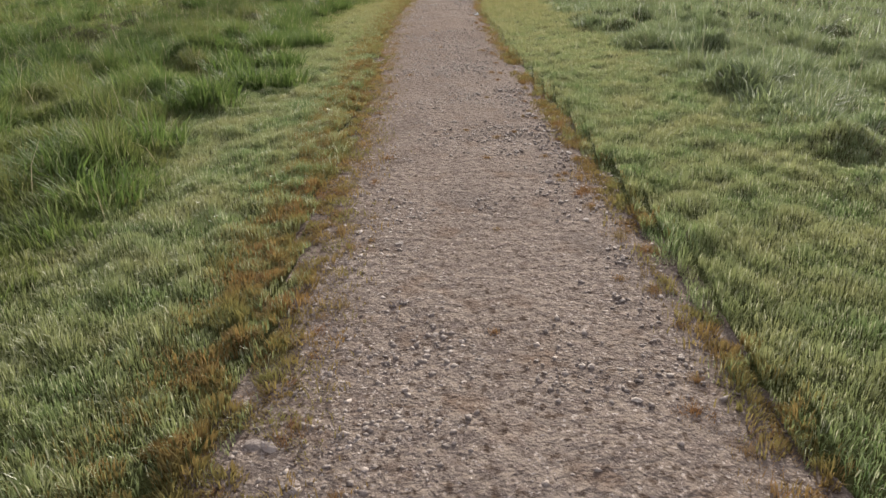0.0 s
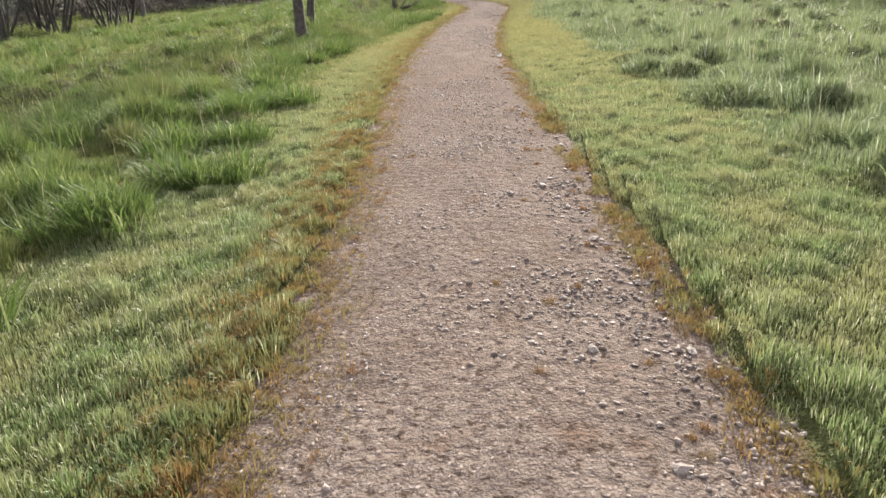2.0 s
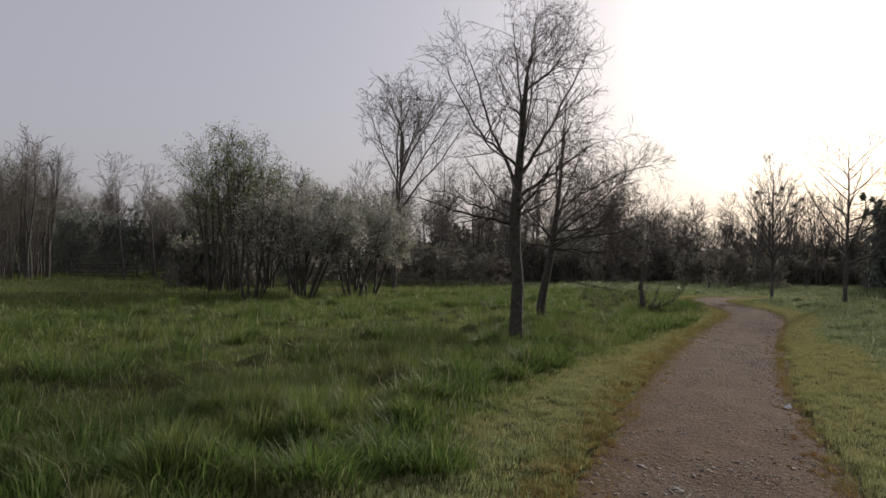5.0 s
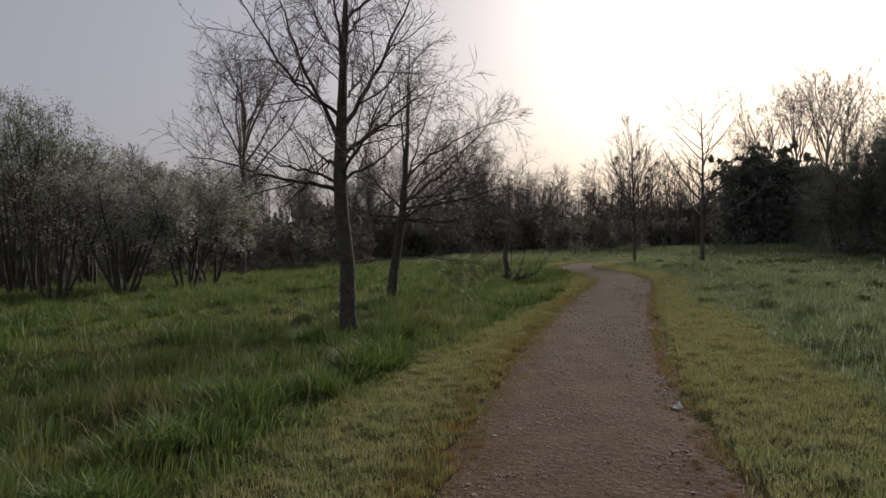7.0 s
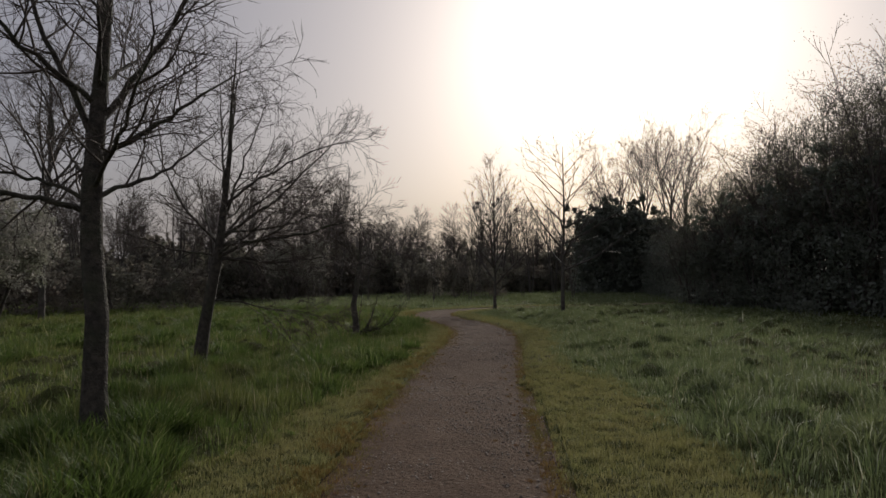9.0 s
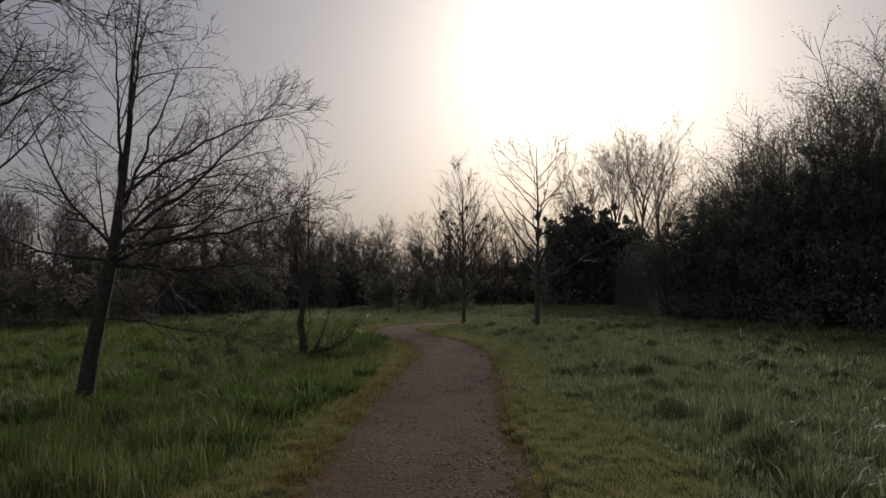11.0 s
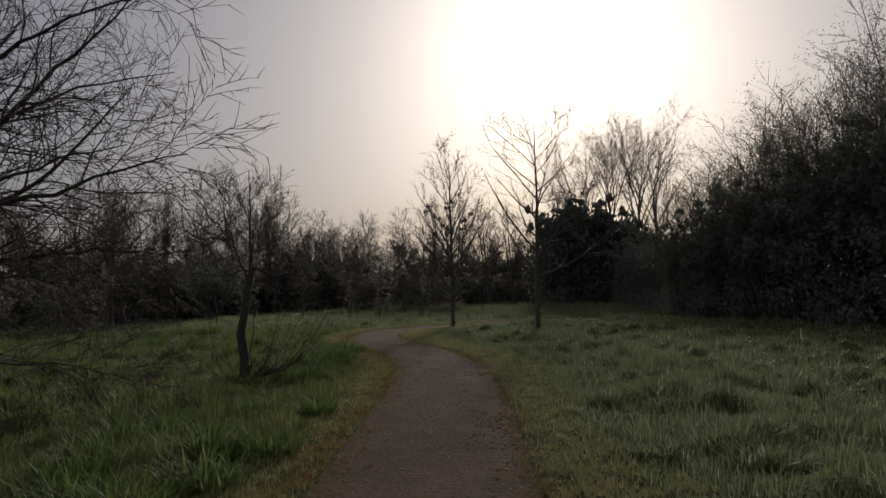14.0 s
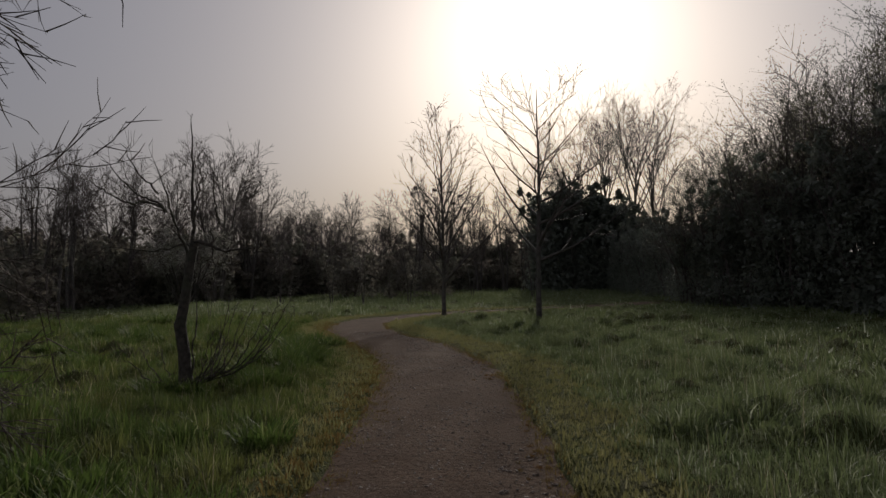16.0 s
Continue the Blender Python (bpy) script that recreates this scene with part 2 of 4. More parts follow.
def mown_width(y, left):
    """How wide the mown verge is on either side, along the path."""
    ys = (0, 5, 8.5, 12, 16, 18, 21, 25, 29, 33, 60)
    w = (1.55, 1.4, 1.6, 1.55, 1.35, 1.05, 0.65, 0.65, 0.7, 0.7, 0.9) if left else (1.7, 1.7, 1.7, 1.8, 1.5, 1.45, 1.25, 0.85, 0.9, 1.0, 1.2)
    return np.interp(y, ys, w)


def ease(a, b, v):
    t = np.clip((v - a) / (b - a), 0, 1)
    return t * t * (3 - 2 * t)


def height(x, y):
    """The ground's height: sunken under the path, a low turf lip, uneven meadow beyond."""
    s = off_path(x, y)
    a = np.abs(s) + edge_wobble(x, y)
    z = -0.07 + 0.095 * ease(HALF - 0.10, HALF + 0.14, a)
    far = ease(HALF + 0.9, HALF + 3.5, a)
    flat = np.ravel(x), np.ravel(y)
    r, out, vigour = tufted(*flat, 0.85)
    mound = np.reshape(0.24 * vigour ** 1.5 * np.exp(-(r / 0.33) ** 2), np.shape(x))
    r2, out2, vig2 = tufted(*flat, 0.3)
    hump = np.reshape(0.045 * vig2 * np.exp(-(r2 / 0.4) ** 2), np.shape(x))
    z = z + ease(HALF - 0.02, HALF + 0.15, a) * (1 - far) * hump
    z = z + far * (0.05 * waves(x, y, 2.2, 0) + 0.05 * waves(x, y, 6.0, 1)) + ease(HALF + 1.0, HALF + 2.0, a) * mound
    return z


def path_height(x, y):
    s = off_path(x, y)
    return 0.012 - 0.03 * (np.abs(s) / HALF) ** 2 + 0.010 * waves(x, y, 0.9, 0) + 0.006 * waves(x, y, 0.3, 1)


# ---- builders ----


def solid(name, verts, faces, material, parent=None, label="", smooth=False):
    """One mesh object from lists, under a parent if there is one."""
    me = bpy.data.meshes.new(name)
    me.from_pydata(verts, [], faces)
    me.materials.append(material)
    if smooth:
        me.polygons.foreach_set("use_smooth", np.ones(len(me.polygons), bool))
    ob = new(name, me)
    ob.parent = parent
    if label:
        ob["label"] = label
    return ob


def soup(name, verts, quads, tris, material, parent=None, label=""):
    """One mesh object from arrays of quads and triangles."""
    me = bpy.data.meshes.new(name)
    nq, nt = len(quads), len(tris)
    me.vertices.add(len(verts))
    me.vertices.foreach_set("co", np.asarray(verts, np.float32).ravel())
    me.loops.add(nq * 4 + nt * 3)
    idx = np.concatenate([np.asarray(quads, np.int32).ravel(), np.asarray(tris, np.int32).ravel()])
    me.loops.foreach_set("vertex_index", idx.astype(np.int32))
    me.polygons.add(nq + nt)
    starts = np.concatenate([np.arange(nq) * 4, nq * 4 + np.arange(nt) * 3]).astype(np.int32)
    me.polygons.foreach_set("loop_start", starts)
    me.update(calc_edges=True)
    me.materials.append(material)
    ob = new(name, me)
    ob.parent = parent
    if label:
        ob["label"] = label
    return ob


def part(name, bm, material, parent, label=""):
    me = bpy.data.meshes.new(name)
    bm.to_mesh(me)
    bm.free()
    me.materials.append(material)
    ob = new(name, me)
    ob.parent = parent
    if label:
        ob["label"] = label
    return ob


def blades(name, x, y, z, tall, wide, lean, material, bend=True, toward=None, parent=None):
    """Grass blades as one mesh: tapered, leaning and, with bend, drooping at the tip."""
    n = len(x)
    turn = rng.uniform(0, 2 * math.pi, n) if toward is None else toward
    face = turn + rng.normal(math.pi / 2, 0.5, n)
    wx, wy = np.cos(face) * wide / 2, np.sin(face) * wide / 2
    lx, ly = np.cos(turn) * lean * tall, np.sin(turn) * lean * tall
    up = tall * np.sqrt(np.clip(1 - lean ** 2 * 0.7, 0.12, 1))
    base = np.stack([x, y, z - 0.02], 1)
    w = np.stack([wx, wy, np.zeros(n)], 1)
    tip = base + np.stack([lx, ly, up + 0.02], 1)
    k = np.arange(n)
    if not bend:
        v = np.stack([base - w, base + w, tip], 1).reshape(-1, 3)
        return soup(name, v, np.zeros((0, 4), int), np.stack([k * 3, k * 3 + 1, k * 3 + 2], 1), material, parent)
    mid = base + np.stack([lx * 0.36, ly * 0.36, up * 0.62 + 0.02], 1)
    v = np.stack([base - w, base + w, mid - w * 0.8, mid + w * 0.8, tip], 1).reshape(-1, 3)
    return soup(name, v, np.stack([k * 5, k * 5 + 1, k * 5 + 3, k * 5 + 2], 1), np.stack([k * 5 + 2, k * 5 + 3, k * 5 + 4], 1), material, parent)


class Wood:
    """Collects branches as tapered tubes, by group."""

    def __init__(self, seed, thin=0.004):
        self.r, self.thin = random.Random(seed), thin
        self.v, self.q, self.t = {}, {}, {}
        self.tips = []

    def tube(self, group, pts, radii, sides):
        v, q = self.v.setdefault(group, []), self.q.setdefault(group, [])
        first = len(v)
        ax = (pts[-1] - pts[0]).normalized()
        side = ax.orthogonal().normalized()
        up = ax.cross(side)
        for p, rad in zip(pts, radii):
            for k in range(sides):
                a = 2 * math.pi * k / sides
                v.append(p + (side * math.cos(a) + up * math.sin(a)) * rad)
        for i in range(len(pts) - 1):
            for k in range(sides):
                a, b = first + i * sides + k, first + i * sides + (k + 1) % sides
                q.append((a, b, b + sides, a + sides))

    def branch(self, group, start, way, length, radius, sides, segs, wander, lift, end=0.3):
        """One branch that wanders and lifts (or droops); returns its points and radii."""
        r, pts, p, d = self.r, [start], start.copy(), way.normalized()
        for i in range(segs):
            d = (d + Vector((r.gauss(0, wander), r.gauss(0, wander), r.gauss(0, wander) + lift))).normalized()
            p = p + d * (length / segs)
            pts.append(p)
        radii = [radius * (1 - (1 - end) * i / segs) for i in range(segs + 1)]
        self.tube(group, pts, radii, sides)
        return pts, radii

    def spray(self, group, pts, radii, spec, level=0):
        """Side shoots along a branch; spec holds one row a level: (count, length, angle, wander, lift, sides, segs)."""
        if level >= len(spec):
            self.tips.append(pts[-1])
            return
        count, length, angle, wander, lift, sides, segs = spec[level]
        r = self.r
        n = max(1, round(count * r.uniform(0.8, 1.2)))
        for k in range(n):
            f = (0.18 + 0.82 * (k + r.random()) / n) * (len(pts) - 1)
            i = min(int(f), len(pts) - 2)
            p = pts[i].lerp(pts[i + 1], f - i)
            rad = radii[i] + (radii[i + 1] - radii[i]) * (f - i)
            ax = (pts[i + 1] - pts[i]).normalized()
            side = ax.orthogonal().normalized()
            a = r.uniform(0, 2 * math.pi)
            out = side * math.cos(a) + ax.cross(side) * math.sin(a)
            ang = radians(angle * r.uniform(0.7, 1.25))
            way = ax * math.cos(ang) + out * math.sin(ang)
            ln = length * r.uniform(0.6, 1.25) * (1.15 - 0.5 * f / (len(pts) - 1))
            sub, subr = self.branch(group, p, way, ln, max(rad * 0.55, self.thin), sides, segs, wander, lift, 0.35)
            self.spray(group, sub, subr, spec, level + 1)

    def put(self, group, name, material, parent, label=""):
        ob = soup(name, [tuple(v) for v in self.v[group]], self.q[group], np.zeros((0, 3), int), material, parent, label)
        ob.data.polygons.foreach_set("use_smooth", np.ones(len(ob.data.polygons), bool))
        return ob


def leaves(name, centres, size, material, parent, seed, spread=0.1, per=1, label=""):
    """Small diamond leaves or petals round the given places, turned at random."""
    g = np.random.default_rng(seed)
    c = np.repeat(np.asarray(centres, float).reshape(-1, 3), per, 0)
    n = len(c)
    c = c + g.normal(0, spread, (n, 3))
    u = g.normal(0, 1, (n, 3))
    u /= np.linalg.norm(u, axis=1)[:, None]
    w = np.cross(u, g.normal(0, 1, (n, 3)))
    w /= np.linalg.norm(w, axis=1)[:, None] + 1e-9
    s = (size * g.uniform(0.6, 1.3, n))[:, None]
    v = np.stack([c - u * s, c + w * s * 0.55, c + u * s, c - w * s * 0.55], 1).reshape(-1, 3)
    k = np.arange(n) * 4
    return soup(name, v, np.stack([k, k + 1, k + 2, k + 3], 1), np.zeros((0, 3), int), material, parent, label)


def empty(name, x, y, z=0.0, turn=0.0):
    ob = new(name)
    ob.empty_display_size = 0.2
    ob.matrix_basis = pose(x, y, z, 0, 0, turn)
    return ob


def ground_z(x, y):
    return float(height(np.array([x]), np.array([y]))[0])


def placed(ob, x, y, turn=0.0, size=1.0, tall=1.0, sink=0.05):
    return copy_thing(ob, pose(x, y, ground_z(x, y) - sink, 0, 0, turn) @ Matrix.Diagonal((size, size, size * tall, 1)))


# ---- the ground and the path ----


def spread_lines(lo, hi, step, out_lo, out_hi):
    mid = list(np.arange(lo, hi + 1e-6, step))
    a, s = [], step
    p = lo
    while p > out_lo:
        s *= 1.25
        p -= s
        a.append(p)
    b, s, p = [], step, mid[-1]
    while p < out_hi:
        s *= 1.25
        p += s
        b.append(p)
    return np.array(a[::-1] + mid + b)


def build_ground():
    xs, ys = spread_lines(-9, 7, 0.13, -900, 900), spread_lines(-3, 50, 0.2, -900, 900)
    X, Y = np.meshgrid(xs, ys)
    inside = (X > GX0) & (X < GX1 - 1) & (Y > GY0) & (Y < GY1 - 1)
    Z = np.where(inside, height(X, Y) - 0.02, 0.045 + 0.05 * waves(X, Y, 6.0, 1))
    v = np.stack([X.ravel(), Y.ravel(), Z.ravel()], 1)
    nx, ny = len(xs), len(ys)
    i, j = np.meshgrid(np.arange(nx - 1), np.arange(ny - 1))
    a = (j * nx + i).ravel()
    ob = soup("ground", v, np.stack([a, a + 1, a + nx + 1, a + nx], 1), np.zeros((0, 3), int), SOIL)
    ob.data.polygons.foreach_set("use_smooth", np.ones(len(ob.data.polygons), bool))
    return tagged(ob, "uneven meadow ground of dark soil and thatch", "ground", kind="structure")


def build_path():
    line = smooth_line(CENTRE, 40)
    d = np.gradient(line, axis=0)
    d /= np.linalg.norm(d, axis=1)[:, None]
    nrm = np.stack([d[:, 1], -d[:, 0]], 1)
    us = np.linspace(-HALF - 0.12, HALF + 0.12, 26)
    P = line[:, None, :] + nrm[:, None, :] * us[None, :, None]
    X, Y = P[..., 0], P[..., 1]
    Z = 0.012 - 0.03 * (np.abs(us)[None, :] / HALF) ** 2 + 0.010 * waves(X, Y, 0.9, 0) + 0.006 * waves(X, Y, 0.3, 1)
    v = np.stack([X.ravel(), Y.ravel(), Z.ravel()], 1)
    n, m = X.shape
    i, j = np.meshgrid(np.arange(m - 1), np.arange(n - 1))
    a = (j * m + i).ravel()
    ob = soup("path", v, np.stack([a, a + 1, a + m + 1, a + m], 1), np.zeros((0, 3), int), GRAVEL)
    ob.data.polygons.foreach_set("use_smooth", np.ones(len(ob.data.polygons), bool))
    return tagged(ob, "trodden footpath of brown earth and grey gravel between turf", "path", kind="structure")


build_ground()
path = build_path()

# ---- the bare trees by the path ----


def curved_limb(wood, radius, foot, tip, lead, spec):
    """One limb from foot to tip with its side shoots; with lead above 0 it runs out first and then rises."""
    n = 14
    pts = []
    for i in range(n + 1):
        t = i / n
        w = lead * math.sin(math.pi * t) * 0.5
        p = Vector((foot.x + (tip.x - foot.x) * (t + w), foot.y + (tip.y - foot.y) * (t + w), foot.z + (tip.z - foot.z) * (t - w)))
        if i:
            p += Vector((wood.r.gauss(0, 0.014), wood.r.gauss(0, 0.014), wood.r.gauss(0, 0.014))) + Vector((0, 0, 0.03)) * math.sin(t * 9 + wood.r.random())
        pts.append(p)
    radii = [radius * 0.56 * (1 - 0.96 * i / n) + 0.003 for i in range(n + 1)]
    key = "limb" + str(len([g for g in wood.v if g.startswith("limb")]))
    wood.tube(key, pts, radii, 6)
    wood.spray("twigs", pts, radii, spec)


def on_trunk(trunk, z):
    """The trunk's middle at a height."""
    return Vector([float(np.interp(z, [p[2] for p in trunk], [p[k] for p in trunk])) for k in range(3)])


def grow_limbs(wood, limbs, right, away, spec, trunk):
    for radius, z, a, b, c, lead in limbs:
        curved_limb(wood, radius, on_trunk(trunk, z), right * a + away * b + Vector((0, 0, c)), lead, spec)


def trunk_pieces(wood, pts, radii, sides=12):
    p = [Vector(q) for q in pts]
    wood.tube("trunk", p, radii, sides)


def finish_tree(wood, name, x, y, label, bark=BARK, twig=TWIG, turn=0.0):
    root = empty(name, x, y, ground_z(x, y) - 0.04, turn)
    wood.put("trunk", "trunk", bark, root)
    for key in [g for g in wood.v if g.startswith("limb")]:
        wood.put(key, "limb", bark, root)
    if "twigs" in wood.v:
        wood.put("twigs", "crown", twig, root)
    return tagged(root, label, "tree")


R4 = Vector((0.886, 0.463, 0))
A4 = Vector((-0.463, 0.886, 0))


OAK_TRUNK = [(0, 0, 0), (0.01, 0, 0.12), (0.0, 0, 0.5), (0.02, 0.0, 1.2), (-0.05, 0, 1.9), (-0.06, 0, 2.5), (-0.02, 0, 3.1), (0.02, 0.02, 3.8), (0.07, 0.03, 4.6), (0.10, 0.05, 5.1)]
LEANING_TRUNK = [(0, 0, 0), (0.02, 0, 0.15), (0.1, 0.03, 0.8), (0.25, 0.08, 1.7), (0.33, 0.12, 2.2), (0.40, 0.15, 3.0), (0.48, 0.2, 4.0), (0.5, 0.2, 4.8), (0.56, 0.22, 5.5), (0.58, 0.26, 6.1)]


def oak_by_path():
    w = Wood(11)
    trunk_pieces(w, OAK_TRUNK,
                 [0.19, 0.15, 0.122, 0.112, 0.108, 0.102, 0.088, 0.07, 0.05, 0.038])
    spec = [(13, 1.0, 54, 0.12, 0.02, 4, 6), (7, 0.5, 48, 0.14, 0.02, 3, 4), (2, 0.25, 45, 0.15, 0.0, 3, 2)]
    # radius, height on the trunk, then the tip: sideways, away, height; and how far it runs out before it rises
    limbs = [
        (0.055, 2.25, -2.15, -0.40, 2.75, -0.05),
        (0.060, 2.75, 1.45, -0.10, 3.85, -0.05),
        (0.065, 2.95, -1.10, 0.30, 5.80, 0.05),
        (0.070, 3.05, 1.40, 0.35, 5.75, 0.00),
        (0.050, 3.35, -1.50, -0.80, 5.10, 0.15),
        (0.045, 4.10, -0.20, -0.10, 6.25, 0.00),
        (0.045, 5.00, 0.30, 0.10, 6.25, -0.05),
        (0.040, 4.80, 0.95, -0.30, 5.75, 0.10),
        (0.050, 2.60, -0.60, 1.90, 3.40, 0.10),
        (0.050, 2.50, 0.60, -1.90, 3.60, 0.10),
        (0.045, 2.35, -1.70, 0.70, 3.00, -0.10),
        (0.045, 2.40, 1.30, 1.20, 3.50, 0.10),
        (0.040, 3.60, 0.60, 1.10, 4.70, 0.10),
        (0.040, 3.50, 0.10, -1.30, 5.30, 0.20),
        (0.030, 4.30, -0.45, 0.40, 5.50, 0.25),
        (0.030, 4.50, 0.50, 0.30, 5.70, 0.20),
    ]
    grow_limbs(w, limbs, R4, A4, spec, OAK_TRUNK)
    return finish_tree(w, "bare_oak", -5.45, 18.1, "leafless young oak with a grey trunk in long grass")


def leaning_oak():
    w = Wood(23)
    trunk_pieces(w, LEANING_TRUNK,
                 [0.17, 0.13, 0.108, 0.098, 0.088, 0.06, 0.042, 0.026, 0.015, 0.006])
    spec = [(13, 1.05, 52, 0.13, 0.0, 4, 6), (7, 0.5, 46, 0.14, 0.0, 3, 4), (2, 0.22, 45, 0.15, 0.0, 3, 2)]
    limbs = [
        (0.055, 2.00, 2.40, 0.10, 3.70, 0.20),
        (0.050, 2.30, 2.80, 0.40, 3.95, -0.20),
        (0.050, 2.20, -0.90, 0.30, 4.40, 0.15),
        (0.050, 2.50, 1.30, 0.20, 5.20, -0.05),
        (0.045, 3.00, 0.30, -0.30, 5.60, 0.00),
        (0.045, 3.90, 0.80, 0.20, 6.00, -0.20),
        (0.040, 2.00, -1.40, -0.60, 2.40, 0.05),
        (0.045, 2.00, 1.30, -2.00, 2.80, -0.05),
        (0.045, 2.10, 0.00, 1.90, 3.90, 0.15),
        (0.040, 2.40, 2.30, -1.20, 2.80, 0.05),
        (0.040, 2.60, 1.30, 1.30, 4.10, 0.15),
        (0.035, 2.00, 2.00, -0.50, 1.60, 0.10),
    ]
    grow_limbs(w, limbs, R4, A4, spec, LEANING_TRUNK)
    X, Y = Vector((1, 0, 0)), Vector((0, 1, 0))
    reach = [(14, 0.95, 38, 0.10, -0.025, 4, 7), (7, 0.5, 38, 0.11, -0.02, 3, 4), (3, 0.22, 40, 0.12, 0.0, 3, 2)]
    long_limbs = [
        (0.062, 1.95, 2.70, 0.50, 1.95, -0.05),
        (0.060, 2.30, 2.60, 0.40, 4.30, 0.05),
        (0.055, 2.20, 3.20, -0.20, 2.65, 0.05),
        (0.050, 2.90, 2.95, 0.10, 4.15, -0.20),
        (0.024, 1.20, 2.20, 0.90, 0.80, 0.15),
    ]
    grow_limbs(w, long_limbs, X, Y, reach, LEANING_TRUNK)
    return finish_tree(w, "leaning_oak", -7.0, 23.6, "leafless oak with a leaning trunk and wide drooping twigs")


def broken_sapling():
    w = Wood(31)
    trunk_pieces(w, [(0, 0, 0), (0.02, 0, 0.2), (0.0, 0, 0.55), (-0.06, 0, 0.95), (-0.04, 0, 1.05), (0.02, 0, 1.35), (0.08, 0, 1.75), (0.15, 0, 2.1)],
                 [0.12, 0.10, 0.085, 0.085, 0.075, 0.07, 0.065, 0.06], 10)
    spec = [(7, 0.5, 45, 0.16, 0.0, 3, 4), (3, 0.2, 45, 0.15, 0.0, 3, 2)]
    thin = [(4, 0.22, 40, 0.15, 0.05, 3, 3)]
    # radius, the foot's side and height, then the tip: sideways, away, height; and how far it runs out before it rises
    twiggy = [
        (0.045, 0.10, 1.75, -0.42, 0.02, 3.30, 0.00),
        (0.030, -0.25, 2.55, -1.20, 0.10, 3.35, 0.10),
        (0.030, -0.30, 2.62, -1.30, -0.10, 3.00, 0.25),
        (0.025, -0.35, 2.80, -0.80, -0.20, 3.50, 0.10),
    ]
    bare = [
        (0.050, 0.13, 2.00, 0.12, 0.00, 3.95, -0.10),
        (0.030, 0.14, 2.40, 0.25, 0.05, 3.25, 0.05),
        (0.055, 0.15, 2.10, 1.20, 0.00, 1.95, -0.15),
        (0.030, 0.50, 2.36, 0.43, 0.00, 3.30, 0.30),
        (0.022, 0.10, 2.05, -1.40, 0.10, 2.02, -0.15),
        (0.020, 0.40, 2.30, 0.42, 0.02, 1.50, 0.00),
        (0.020, 0.10, 0.10, 0.20, 0.10, 1.90, -0.10),
    ]
    for rows, shoots in ((twiggy, spec), (bare, thin)):
        for rad, side, foot, a, b, c, k in rows:
            curved_limb(w, rad, Vector((side, 0, foot)), Vector((a, b, c)), k, shoots)
    suckers = [(4, 0.3, 40, 0.15, 0.05, 3, 3), (2, 0.15, 40, 0.15, 0.0, 3, 2)]
    for k in range(13):
        out = w.r.uniform(0.5, 1.7)
        curved_limb(w, 0.018, Vector((0.05, 0, 0.05)), Vector((out, w.r.uniform(-0.9, 0.9), 0.75 + 0.7 * w.r.random())), 0.25, suckers)
    for k in range(3):
        curved_limb(w, 0.016, Vector((-0.05, 0, 0.05)), Vector((-0.35 - 0.2 * k, -0.2 * k, 0.7)), 0.2, suckers[:1])
    return finish_tree(w, "broken_sapling", -5.7, 30.45, "small broken bare tree with suckers round its foot")


oak_by_path()
leaning_oak()
broken_sapling()


def vase_tree(seed, tall, stem, radius, lowest, count, angle, lift, lean=0.0, limb=0.45, shoots=6):
    """A young upright bare tree: one stem with rising limbs."""
    w = Wood(seed, 0.009)
    pts, radii = w.branch("trunk", Vector((0, 0, 0)), Vector((lean, 0, 1)), tall, radius, 8, 10, 0.03, 0.05, 0.12)
    spec = [(shoots, tall * 0.16, 38, 0.1, 0.06, 3, 4), (4, tall * 0.07, 40, 0.12, 0.05, 3, 2)]
    for k in range(count):
        f = lowest + (0.95 - lowest) * k / count
        i = f * 10
        p = pts[int(i)].lerp(pts[min(int(i) + 1, 10)], i % 1)
        a = k * 2.4 + w.r.uniform(-0.4, 0.4)
        ang = radians(angle * w.r.uniform(0.8, 1.2))
        way = Vector((math.cos(a) * math.sin(ang), math.sin(a) * math.sin(ang), math.cos(ang)))
        ln = tall * limb * (1.1 - 0.75 * f) * w.r.uniform(0.8, 1.15)
        bp, br = w.branch("limb%d" % k, p, way, ln, radius * (1.0 - f) * 0.7 + 0.008, 5, 6, 0.08, lift, 0.2)
        w.spray("twigs", bp, br, spec)
    return w


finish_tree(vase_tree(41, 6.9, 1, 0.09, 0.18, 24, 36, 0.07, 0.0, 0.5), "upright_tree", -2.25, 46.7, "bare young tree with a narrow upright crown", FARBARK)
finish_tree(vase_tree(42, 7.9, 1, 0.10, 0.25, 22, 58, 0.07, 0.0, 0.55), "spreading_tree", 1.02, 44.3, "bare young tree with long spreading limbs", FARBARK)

# ---- trees of the wood and the far edge ----


